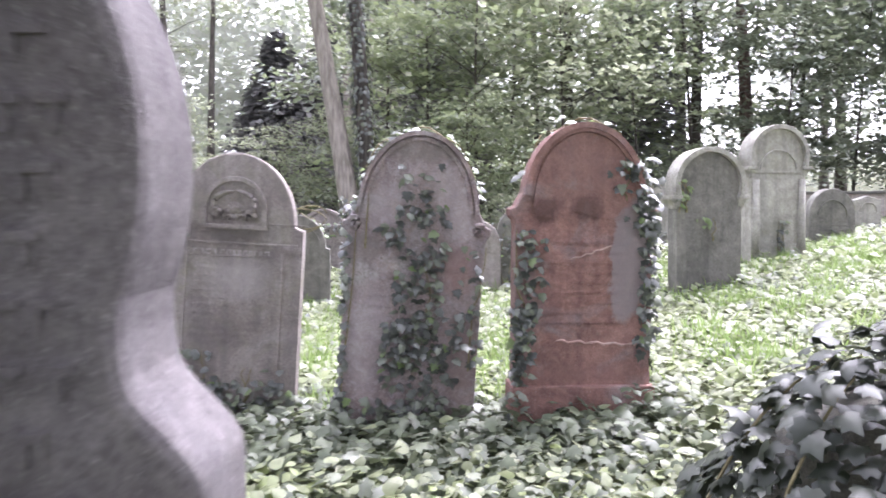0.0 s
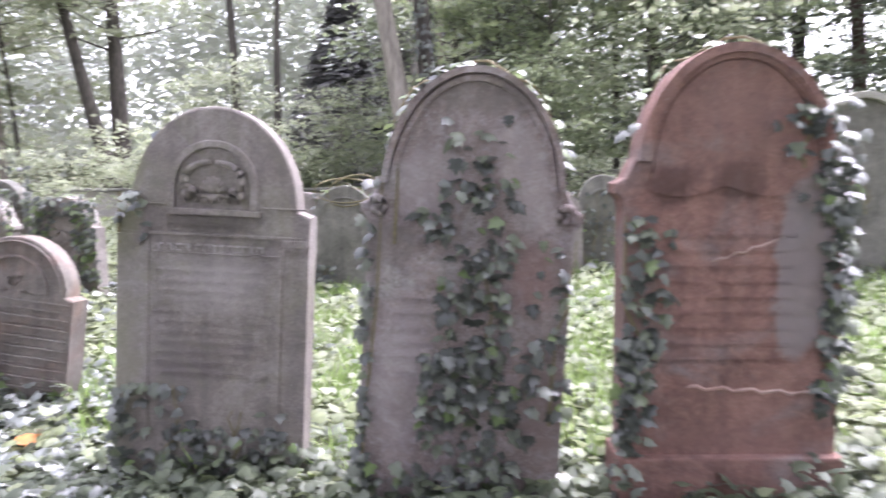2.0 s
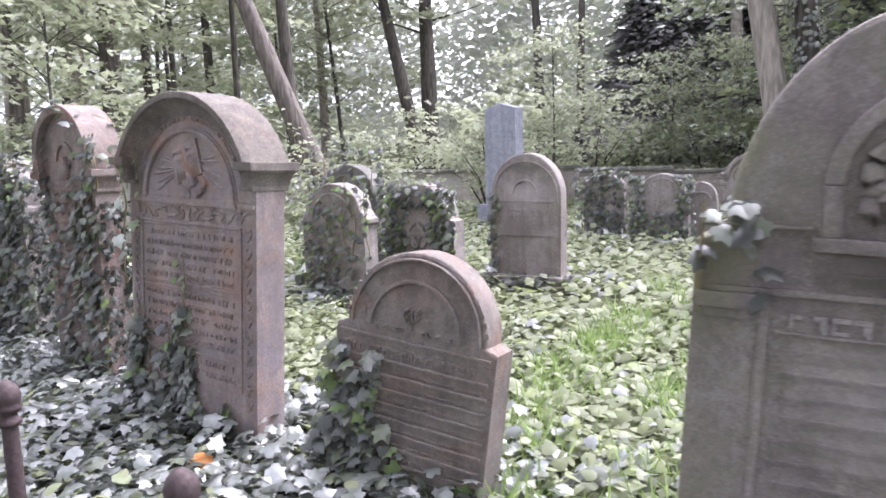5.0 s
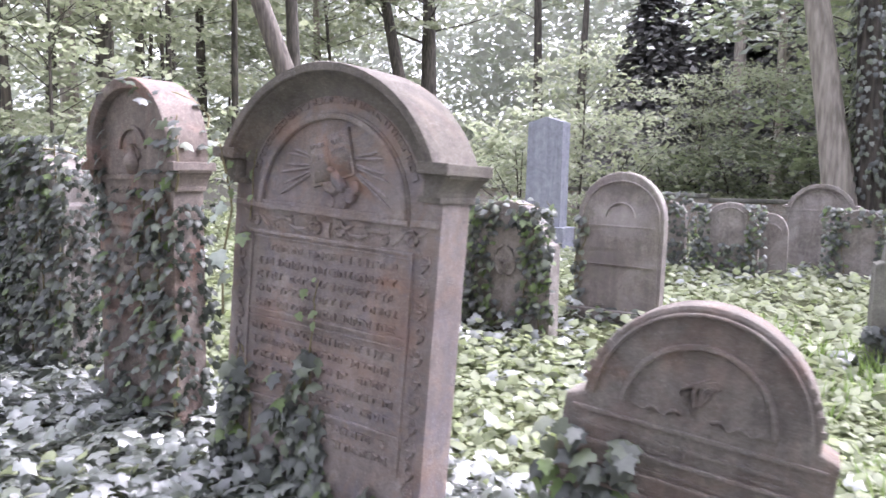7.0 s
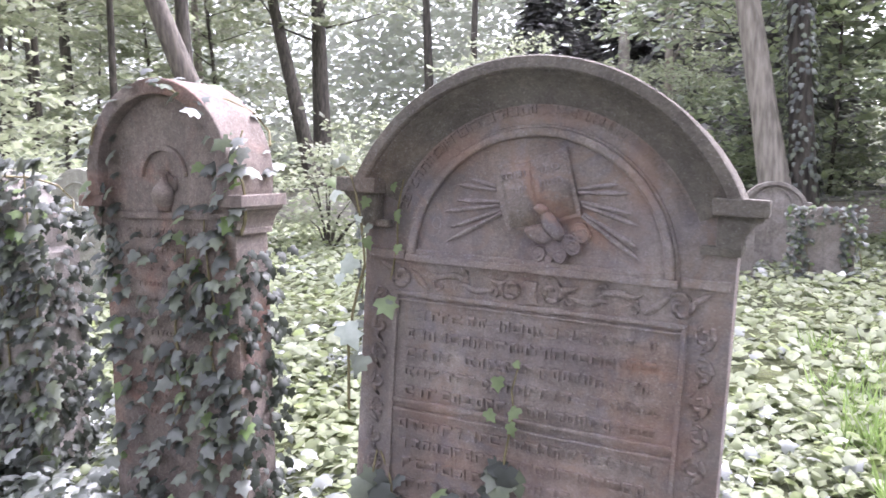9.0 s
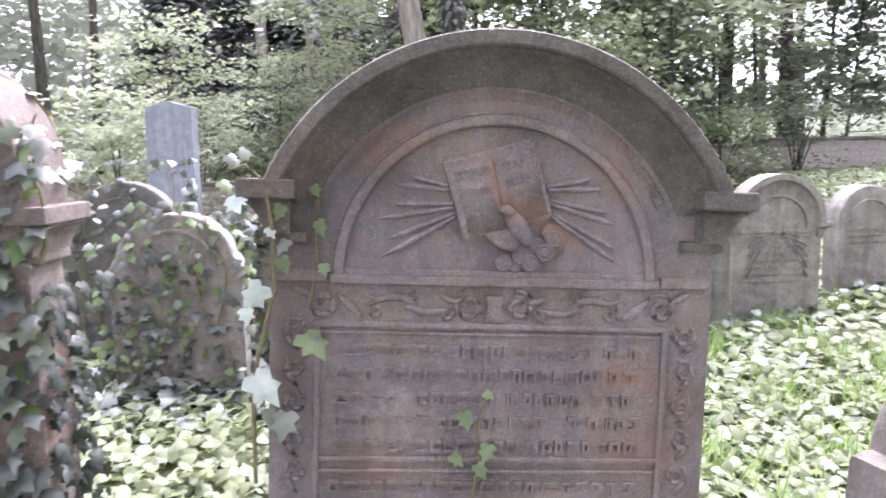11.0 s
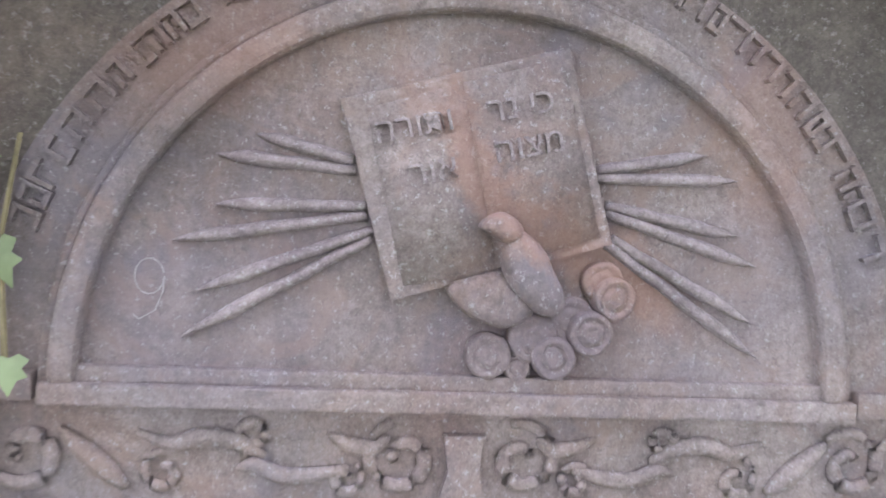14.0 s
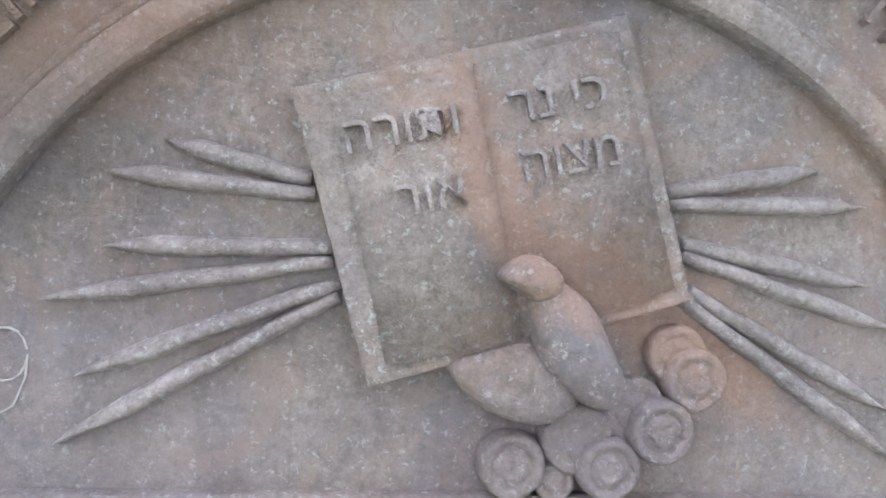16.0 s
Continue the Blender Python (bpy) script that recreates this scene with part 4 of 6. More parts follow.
# lighter copy of the mauve stone: light caught by raised carving, as colour
S_MAUVELIT = stone_mat("lit_mauve_sandstone", (0.27, 0.22, 0.22), (0.37, 0.315, 0.31), (0.46, 0.41, 0.41), None, (0.50, 0.48, 0.47), 0.62, 0.9, 0.5)
# rust and slate stains; the darkest tone paints vine and hood shade along the margins
RUST, SLATE, EDGE_SHADE = (0.43, 0.24, 0.165), (0.20, 0.18, 0.215), (0.115, 0.10, 0.092)
stain_and_shade(S_MAUVE, [(*F(u, v), a, b, turn, c, k * 0.6, 0.55) for u, v, a, b, turn, c, k in (
    (-0.02, 0.175, 0.17, 0.035, 47, RUST, 0.9), (0.10, 0.09, 0.12, 0.05, 30, RUST, 0.8), (-0.27, 0.28, 0.14, 0.07, -30, RUST, 0.6), (0.24, 0.22, 0.06, 0.16, -10, RUST, 0.55),
    (0.02, 0.37, 0.22, 0.04, 0, RUST, 0.5), (-0.28, 0.06, 0.16, 0.12, 0, SLATE, 0.7), (0.02, 0.02, 0.22, 0.05, 0, SLATE, 0.6), (0.26, 0.08, 0.12, 0.12, 0, SLATE, 0.6), (-0.16, 0.13, 0.06, 0.05, 0, SLATE, 0.6),
    (0.25, -0.28, 0.10, 0.03, 0, RUST, 0.9), (-0.35, -0.45, 0.14, 0.08, 0, RUST, 0.6), (0.28, -0.45, 0.14, 0.10, 0, RUST, 0.6), (0.0, -0.25, 0.3, 0.08, 0, SLATE, 0.5), (0.0, -0.6, 0.4, 0.10, 0, RUST, 0.4), (-0.49, -0.05, 0.11, 0.55, 0, EDGE_SHADE, 1.0), (-0.44, -0.55, 0.14, 0.5, 0, EDGE_SHADE, 0.8), (0.44, -0.35, 0.08, 0.5, 0, EDGE_SHADE, 0.6), (-0.32, 0.24, 0.10, 0.12, -40, EDGE_SHADE, 0.6))])


def wedge(bm, p, q, w0, w1, y, up=0.011):
    """A carved ray: a ridge from p, w0 wide, to its tip q."""
    (x0, z0), (x1, z1) = p, q
    d = Vector((x1 - x0, z1 - z0)).normalized()
    nx, nz = -d.y, d.x
    rows = []
    for t in np.linspace(0, 1, 15):
        w = (w0 + (w1 - w0) * t) * (1.0 if t < 0.7 else max(0.08, math.cos((t - 0.7) / 0.3 * 1.5))) * (1 + 0.03 * math.sin(31 * t + 90 * x0))
        off = 0.0004 * math.sin(17 * t + 60 * z0)
        x, z = x0 + (x1 - x0) * t + nx * off, z0 + (z1 - z0) * t + nz * off
        top = up * (1 if t < 0.9 else 0.75) * (1 + 0.08 * math.sin(23 * t + 40 * z1))
        rows.append([bm.verts.new((x + nx * w * q, y - top * e, z + nz * w * q)) for q, e in ((1, 0), (0.86, 0.55), (0.5, 0.92), (0, 1.0), (-0.5, 0.92), (-0.86, 0.55), (-1, 0))])
    for r0, r1 in zip(rows, rows[1:]):
        for k in range(6):
            bm.faces.new((r0[k], r0[k + 1], r1[k + 1], r1[k]))
    bm.faces.new(rows[0])


RAYS = [((-0.141, 0.181), (-0.261, 0.196)), ((-0.143, 0.190), (-0.226, 0.213)), ((-0.131, 0.141), (-0.301, 0.121)), ((-0.131, 0.149), (-0.263, 0.152)),
        ((-0.128, 0.120), (-0.294, 0.036)), ((-0.126, 0.128), (-0.281, 0.076)), ((0.079, 0.174), (0.214, 0.171)), ((0.079, 0.181), (0.183, 0.195)),
        ((0.088, 0.142), (0.235, 0.090)), ((0.088, 0.149), (0.216, 0.119)), ((0.090, 0.113), (0.238, 0.003)), ((0.094, 0.118), (0.232, 0.036))]
for p, q in RAYS:
    bm = bmesh.new()
    wedge(bm, F(*p), F(*q), 0.0052, 0.0075, 0.002, 0.0115)
    part("ray", bm, S_MAUVELIT, st_f, smooth=True)
# open book: board, two swelling pages
bm = bmesh.new()
plate(bm, [F(-0.111, 0.066), F(0.092, 0.114), F(0.050, 0.290), F(-0.153, 0.243)], -0.016, 0.004, 0.004)
book = part("book_board", bm, S_MAUVE, st_f, "carved open book")


def page(c0, c1, c2, c3, swell):
    """A page between four corners (bottom inner, bottom outer, top outer, top inner), swelling towards the spine."""
    b = bmesh.new()
    n = 7
    grid = []
    for i in range(n + 1):
        t = i / n
        y = -0.017 - swell * math.sin(math.pi * min(1, 0.12 + t * 0.88)) ** 0.8
        (ax, az), (bx, bz) = ((c0[0] + (c1[0] - c0[0]) * t, c0[1] + (c1[1] - c0[1]) * t), (c3[0] + (c2[0] - c3[0]) * t, c3[1] + (c2[1] - c3[1]) * t))
        grid.append([b.verts.new((ax, y, az)), b.verts.new((bx, y, bz)), b.verts.new((ax, 0.0, az)), b.verts.new((bx, 0.0, bz))])
    for g0, g1 in zip(grid, grid[1:]):
        b.faces.new((g0[0], g1[0], g1[1], g0[1]))
        b.faces.new((g0[0], g0[2], g1[2], g1[0]))
        b.faces.new((g0[1], g1[1], g1[3], g0[3]))
    b.faces.new((grid[0][0], grid[0][1], grid[0][3], grid[0][2]))
    b.faces.new((grid[-1][0], grid[-1][2], grid[-1][3], grid[-1][1]))
    return b


part("page", page(F(-0.0162, 0.094), F(-0.100, 0.079), F(-0.131, 0.234), F(-0.0472, 0.257), 0.004), S_MAUVE, book, smooth=True)
part("page", page(F(-0.0160, 0.094), F(0.079, 0.121), F(0.043, 0.279), F(-0.0470, 0.257), 0.004), S_MAUVE, book, smooth=True)


def lettering(words, u, v, size, turn, y, depth=0.0022, mat=S_MAUVE, name="lettering"):
    cu = bpy.data.curves.new("words", "FONT")
    cu.body, cu.size, cu.extrude, cu.align_x, cu.align_y = words, size, depth, "CENTER", "CENTER"
    cu.resolution_u = 2
    tmp = bpy.data.objects.new("words", cu)
    scene.collection.objects.link(tmp)
    me = bpy.data.meshes.new_from_object(tmp.evaluated_get(bpy.context.evaluated_depsgraph_get()))
    bpy.data.objects.remove(tmp)
    x, z = F(u, v)
    me.transform(Matrix.Translation((x, y, z)) @ Matrix.Rotation(radians(-turn), 4, "Y") @ Matrix.Rotation(radians(90), 4, "X"))
    me.name = name
    return mesh_ob(name, me, mat, book)


# Hebrew words, written right to left
lettering("\u05db\u05d9 \u05e0\u05e8"[::-1], 0.004, 0.237, 0.031, 14, -0.0205, 0.0035, S_MAUVELIT)
lettering("\u05de\u05e6\u05d5\u05d4"[::-1], 0.012, 0.202, 0.031, 14, -0.0205, 0.0035, S_MAUVELIT)
lettering("\u05d5\u05ea\u05d5\u05e8\u05d4"[::-1], -0.090, 0.219, 0.030, 14, -0.0205, 0.0035, S_MAUVELIT)
lettering("\u05d0\u05d5\u05e8"[::-1], -0.073, 0.180, 0.031, 14, -0.0205, 0.0035, S_MAUVELIT)
bm = bmesh.new()
x9, z9 = F(-0.322, 0.076)
k9 = 0.66
tube(bm, [(x9 + k9 * 0.019 * math.cos(q), -0.0006, z9 + k9 * (0.020 + 0.024 * math.sin(q))) for q in np.linspace(0.2, 6.3, 16)] + [(x9 + k9 * dx, -0.0006, z9 + k9 * dz) for dx, dz in ((0.018, 0.0), (0.008, -0.026), (-0.012, -0.038), (-0.02, -0.032))], [0.0008] * 20, 6)
part("chalk_number", bm, M_CHALK, st_f, "number nine scratched in chalk")


def lump(bm, u, v, y, ru, rv, ry, turn=0, sub=2):
    b = bmesh.new()
    bmesh.ops.create_icosphere(b, subdivisions=sub, radius=1)
    x, z = F(u, v)
    b.transform(Matrix.Translation((x, y, z)) @ Matrix.Rotation(radians(-turn), 4, "Y") @ Matrix.Diagonal((ru, ry, rv, 1)))
    join(bm, b)


def relief(bm, pts, h, base=0.002, shrink=0.62):
    """A plump carved shape: outline points, rising to height h with a rounded rim."""
    P = [F(u, v) for u, v in pts]
    cx, cz = sum(p[0] for p in P) / len(P), sum(p[1] for p in P) / len(P)
    loops = []
    for k, y in ((1.0, base), (1.0, -h * 0.55), (0.93, -h * 0.80), (0.80, -h * 0.93), (shrink, -h), (0.3, -h * 1.04)):
        loops.append([bm.verts.new((cx + (x - cx) * k, y, cz + (z - cz) * k)) for x, z in P])
    n = len(P)
    for l0, l1 in zip(loops, loops[1:]):
        for i in range(n):
            bm.faces.new((l0[i], l0[(i + 1) % n], l1[(i + 1) % n], l1[i]))
    bm.faces.new(loops[-1])


def rounded(pts, n=2):
    """The outline with its corners cut soft."""
    for _ in range(n):
        out = []
        for (a, b), (c, d) in zip(pts, pts[1:] + pts[:1]):
            out += [(a * 0.75 + c * 0.25, b * 0.75 + d * 0.25), (a * 0.25 + c * 0.75, b * 0.25 + d * 0.75)]
        pts = out
    return pts


bm = bmesh.new()
relief(bm, rounded([(-0.067, 0.080), (-0.048, 0.053), (-0.023, 0.041), (-0.001, 0.037), (0.022, 0.052), (0.014, 0.068), (-0.006, 0.086), (-0.014, 0.093), (-0.037, 0.088)]), 0.026)
part("carved_leaf", bm, S_MAUVE, st_f, "", True)
bm = bmesh.new()
relief(bm, rounded([(-0.016, 0.118), (-0.012, 0.135), (0.004, 0.130), (0.026, 0.114), (0.036, 0.088), (0.048, 0.066), (0.040, 0.046), (0.020, 0.050), (0.004, 0.066), (-0.008, 0.078), (-0.013, 0.098)]), 0.036)
part("carved_scroll_arm", bm, S_MAUVE, st_f, "", True)
bm = bmesh.new()
relief(bm, rounded([(-0.036, 0.131), (-0.026, 0.141), (-0.011, 0.146), (0.006, 0.134), (0.006, 0.120), (-0.010, 0.114), (-0.024, 0.124)]), 0.040)
part("carved_scroll_end", bm, S_MAUVE, st_f, "", True)
ROSE = ((0.004, 1.0), (-0.010, 1.0), (-0.0150, 0.94), (-0.0168, 0.84), (-0.0160, 0.70), (-0.0143, 0.60), (-0.0150, 0.50), (-0.0172, 0.36), (-0.0168, 0.24), (-0.0160, 0.16), (-0.0170, 0.02))
for u, v, rr, up in ((0.019, 0.028, 0.024, 0.9), (0.085, 0.078, 0.020, 0.7), (0.055, 0.044, 0.022, 0.8), (-0.023, 0.013, 0.0215, 1.0), (0.037, 0.010, 0.0205, 1.35), (0.071, 0.032, 0.0215, 1.35), (0.094, 0.063, 0.0205, 1.2), (0.004, 0.001, 0.013, 0.8)):
    bm = bmesh.new()
    x, z = F(u, v)
    rows = [[bm.verts.new((x + rr * q * math.cos(t), y * up, z + rr * q * math.sin(t) * (1 + 0.03 * math.sin(3 * t)))) for t in np.linspace(0, 2 * math.pi, 25)[:-1]] for y, q in ROSE]
    for r0, r1 in zip(rows, rows[1:]):
        for i in range(24):
            bm.faces.new((r0[i], r0[(i + 1) % 24], r1[(i + 1) % 24], r1[i]))
    bm.faces.new(rows[-1])
    part("carved_rose", bm, S_MAUVE, st_f, "", True)


def flat_tube(name, pts, radii):
    """A carved stalk or leaf: a tube pressed flat against the face."""
    bm = bmesh.new()
    tube(bm, [(x, 0, F_LOW + z) for x, z in pts], radii, 8)
    for v in bm.verts:
        v.co.y = v.co.y * 0.75 - 0.003
    return part(name, bm, S_MAUVE, st_f, "", True)


def curl(x, z, r, turn, w, turns=1.25, start=0.0):
    q = [(t, start + turn * t * turns * 2 * math.pi, r * (1 - 0.78 * t)) for t in np.linspace(0, 1, 26)]
    flat_tube("frieze_scroll", [(x + k * math.cos(a), z + k * math.sin(a)) for _, a, k in q], [0.8 * w * (0.75 + 0.5 * math.sin(3.1 * t)) for t, _, _ in q])


def bend(keys, n=12):
    t = np.linspace(0, len(keys) - 1, n)
    k = np.arange(len(keys))
    return [(float(np.interp(a, k, [p[0] for p in keys])), float(np.interp(a, k, [p[1] for p in keys]))) for a in t]


# scroll frieze and borders
for s in (-1, 1):
    curl(s * 0.056, -0.086, 0.036, -s, 0.0078, 1.25, 1.9)
    curl(s * 0.108, -0.106, 0.017, s, 0.0052, 1.1, 1.0)
    curl(s * 0.190, -0.068, 0.019, s, 0.0055, 1.1, 4.4)
    curl(s * 0.268, -0.102, 0.021, -s, 0.0058, 1.1, 1.2)
    curl(s * 0.385, -0.086, 0.036, -s, 0.0078, 1.25, 2.4)
    for keys, w in (([(0.070, -0.066), (0.085, -0.078), (0.105, -0.074), (0.125, -0.064)], 0.008), ([(0.105, -0.095), (0.135, -0.103), (0.165, -0.105), (0.190, -0.092), (0.205, -0.098)], 0.008),
                    ([(0.180, -0.086), (0.205, -0.072), (0.235, -0.068), (0.262, -0.078), (0.292, -0.066)], 0.009), ([(0.300, -0.116), (0.318, -0.100), (0.338, -0.082), (0.358, -0.064)], 0.010), ([(0.412, -0.072), (0.430, -0.062), (0.452, -0.050)], 0.008)):
        pts = [(s * x, z) for x, z in bend(keys)]
        flat_tube("frieze_leaf", pts, [0.9 * w * (0.25 + 0.95 * math.sin(0.25 + 2.8 * i / 11)) for i in range(12)])
    for k in range(11):
        z = -0.150 - 0.083 * k
        curl(s * 0.447, z, 0.026, -s if k % 2 else s, 0.0062, 1.1, 2.0)
        flat_tube("frieze_leaf", [(s * x, z + dz) for x, dz in bend([(0.462, 0.020), (0.470, -0.006), (0.456, -0.030), (0.440, -0.046)])], [0.0075 * (0.3 + 0.9 * math.sin(0.3 + 2.7 * i / 11)) for i in range(12)])
bm = bmesh.new()
plate(bm, [(-0.022, F_LOW - 0.122), (0.022, F_LOW - 0.122), (0.014, F_LOW - 0.095), (0.02, F_LOW - 0.062), (-0.02, F_LOW - 0.062), (-0.014, F_LOW - 0.095)], -0.012, 0.004, 0.003)
part("frieze_vase", bm, S_MAUVE, st_f)


# ---- boundary wall ----
def wall_y(x):
    return 20.0 + 0.02 * x


wall = thing("wall_boundary", pose(0, 0, 0), "low rubble stone boundary wall with tiled coping behind the graves", "wall", kind="structure")
bm = bmesh.new()
for i in range(24):
    x0, x1 = -24 + 2 * i, -22 + 2 * i
    z = float(ground_z((x0 + x1) / 2, 20))
    box(bm, x0, x1, wall_y(x0) - 0.18, wall_y(x0) + 0.18, z - 0.3, z + 0.72)
part("mortar_core", bm, M_MORTAR, wall)
bm = bmesh.new()
for i in range(24):
    x0, x1 = -24 + 2 * i, -22 + 2 * i
    z = float(ground_z((x0 + x1) / 2, 20))
    box(bm, x0 + 0.004, x1 - 0.004, wall_y(x0) - 0.27, wall_y(x0) + 0.27, z + 0.722, z + 0.80, 0.02)
part("coping", bm, S_DARK, wall, "dark weathered coping slabs")


# ---- iron posts ----
def iron_post(x, y, top):
    z0 = float(ground_z(x, y)) - 0.05
    p = thing("iron_post", pose(x, y, z0), "rusted iron grave railing post with acorn finial", "iron post", "posts of a grave railing")
    h = top - z0
    bm = bmesh.new()
    tube(bm, [(0, 0, 0), (0, 0, 0.05), (0, 0, h - 0.135), (0, 0, h - 0.13)], [0.028, 0.024, 0.021, 0.021], 12)
    part("shaft", bm, M_IRON, p, smooth=True)
    prof = [(-0.13, 0.022), (-0.125, 0.031), (-0.112, 0.033), (-0.105, 0.023), (-0.092, 0.021), (-0.086, 0.033), (-0.074, 0.036), (-0.066, 0.030), (-0.060, 0.034), (-0.04, 0.036), (-0.02, 0.029), (-0.006, 0.015), (0.0, 0.004)]
    bm = bmesh.new()
    tube(bm, [(0, 0, h + z) for z, _ in prof], [q for _, q in prof], 14)
    part("finial", bm, M_IRON, p, smooth=True)


iron_post(-3.48, 4.50, 0.82)
iron_post(-2.62, 4.26, 0.79)


# ---- ivy ----
def ivy_on(st, th, regions, label, size=(0.045, 0.085), light=0.08, stems=4, face=None):
    """Ivy on a stone: regions of its face (x0, x1, z0, z1, leaves) in the stone's own frame."""
    m = st.matrix_world
    y0 = -th / 2 if face is None else face
    P, N, T, S = [], [], [], []
    for x0, x1, z0, z1, cnt in regions:
        c = max(4, cnt // 7)
        cx, cz = rng.uniform(x0, x1, c), rng.uniform(z0, z1, c)
        k = rng.integers(0, c, cnt)
        px = np.clip(cx[k] + rng.normal(0, (x1 - x0) * 0.22, cnt), x0, x1)
        pz = np.clip(cz[k] + rng.normal(0, (z1 - z0) * 0.14 + 0.02, cnt), z0, z1)
        py = y0 - np.abs(rng.normal(0.012, 0.022, cnt))
        P.append(np.stack([px, py, pz], 1))
        N.append(np.stack([rng.normal(0, 0.5, cnt), -1 + rng.normal(0, 0.25, cnt), rng.uniform(0.2, 1.9, cnt)], 1))
        T.append(np.stack([rng.normal(0, 0.6, cnt), rng.normal(-0.2, 0.2, cnt), -1 + rng.normal(0, 0.25, cnt)], 1))
        S.append(rng.uniform(*size, cnt))
    P, N, T, S = (np.concatenate(v) for v in (P, N, T, S))
    plant = thing("ivy", m.copy(), label, "ivy", "ivy on the headstones")
    if stems:
        for _ in range(stems):
            bm = bmesh.new()
            x0, x1, z0, z1, _c = regions[int(rng.integers(0, len(regions)))]
            x, pts = float(rng.uniform(x0, x1)), []
            for z in np.linspace(z0 - 0.05, z1, 9):
                x += float(rng.normal(0, 0.02))
                pts.append((min(max(x, x0), x1), y0 - 0.008, float(z)))
            tube(bm, pts, np.linspace(0.007, 0.003, 9), 5)
            part("stem", bm, M_STEM, plant)
    pick = rng.random(len(P)) < light
    for sel, mat in ((~pick, M_IVY), (pick, M_IVYLIGHT)):
        if sel.any():
            ob = mesh_ob("foliage", scatter_mesh("foliage", P[sel], N[sel], T[sel], S[sel], IVY), mat, plant)
            ob["kind"] = "stuff"
    return plant


ivy_on(st_a, 0.15, [(-0.42, 0.40, 0.08, 0.34, 130), (-0.42, -0.08, 0.25, 0.52, 44), (0.0, 0.4, 0.2, 0.42, 16), (-0.42, -0.30, 1.2, 1.38, 14)], "dark ivy climbing the foot of a grey headstone", (0.04, 0.075), 0.05)
ivy_on(st_b, 0.15, [(-0.15, 0.22, 0.1, 0.72, 190), (-0.10, 0.16, 0.65, 1.15, 95), (-0.10, 0.16, 1.1, 1.68, 60), (-0.42, -0.36, 0.2, 1.4, 55), (-0.40, 0.40, 0.05, 0.26, 110), (0.18, 0.36, 0.3, 1.2, 30), (-0.3, -0.1, 1.2, 1.5, 20), (0.36, 0.42, 0.5, 1.2, 24)], "ivy climbing the middle of a pink headstone", (0.04, 0.078), 0.05)
ivy_on(st_c, 0.16, [(-0.42, -0.30, 0.1, 0.75, 130), (-0.40, -0.30, 0.7, 1.2, 30), (0.33, 0.42, 0.5, 1.5, 150), (0.24, 0.40, 1.25, 1.62, 70), (0.12, 0.26, 1.42, 1.6, 12), (-0.32, -0.22, 0.75, 1.15, 22), (-0.4, 0.4, 0.05, 0.22, 60)], "ivy along both edges of a red headstone", (0.035, 0.075), 0.04)
ivy_on(st_h, 0.17, [(-0.34, 0.34, 0.1, 0.75, 190), (0.06, 0.34, 0.6, 1.35, 110), (-0.32, 0.26, 0.6, 1.25, 60), (-0.34, -0.24, 0.8, 1.6, 60), (-0.26, 0.26, 0.8, 1.3, 18), (0.22, 0.37, 1.30, 1.6, 34)], "thick ivy with pale leaves over a brown headstone", (0.04, 0.078), 0.05)
ivy_on(st_z, 0.20, [(-0.46, 0.46, 0.05, 1.45, 1300)], "dense ivy wrapping a whole headstone", light=0.06)
ivy_on(st_g, 0.16, [(-0.42, -0.16, 0.12, 0.80, 210), (-0.2, 0.0, 0.2, 0.5, 40), (-0.1, 0.42, 0.15, 0.35, 50)], "ivy with some bright young leaves on a low headstone", (0.05, 0.10), 0.16)
ivy_on(st_f, 0.0, [(-0.50, -0.35, 0.05, 0.55, 90), (-0.20, 0.02, 0.05, 0.48, 95), (-0.5, 0.3, 0.02, 0.2, 90), (-0.09, -0.01, 0.45, 0.60, 12)], "ivy climbing the foot of the carved headstone", (0.05, 0.095), 0.08)
ivy_on(st_k, 0.15, [(-0.40, -0.28, 0.2, 1.0, 60), (-0.45, 0.45, 0.0, 0.22, 120)], "ivy beside a grey headstone")
ivy_on(st_l, 0.16, [(-0.42, -0.1, 0.05, 0.4, 70), (-0.4, 0.4, 0.05, 0.2, 60)], "ivy at the foot of a dark headstone")
ivy_on(st_x, 0.18, [(-0.42, -0.12, 0.1, 1.1, 290), (0.14, 0.40, 0.3, 1.1, 190), (-0.4, 0.4, 0.9, 1.15, 120), (-0.4, 0.4, 0.05, 0.35, 120)], "ivy framing a brown-green headstone", light=0.2)
ivy_on(st_x2, 0.18, [(-0.42, 0.05, 0.05, 1.2, 190), (-0.42, 0.42, 0.05, 0.5, 110), (0.1, 0.42, 0.5, 1.2, 60)], "ivy hiding a dark headstone", (0.04, 0.08), 0.3)
ivy_on(st_y, 0.18, [(-0.45, 0.45, 0.05, 1.4, 330)], "ivy over a headstone in the row behind", (0.04, 0.08))
ivy_on(st_i, 0.16, [(-0.42, 0.42, 0.05, 0.5, 220), (-0.42, -0.25, 0.4, 1.0, 90), (0.22, 0.42, 0.4, 1.0, 90)], "ivy round the edges of a brownish headstone", (0.05, 0.09), 0.2)
ivy_on(st_i3, 0.18, [(-0.4, 0.4, 0.05, 1.08, 380)], "ivy hiding a low headstone", (0.05, 0.09))
ivy_on(st_j2, 0.16, [(-0.42, -0.15, 0.05, 1.0, 170), (0.2, 0.42, 0.05, 0.9, 120), (-0.4, 0.4, 0.8, 1.02, 70)], "ivy round a brownish headstone", (0.05, 0.09), 0.2)
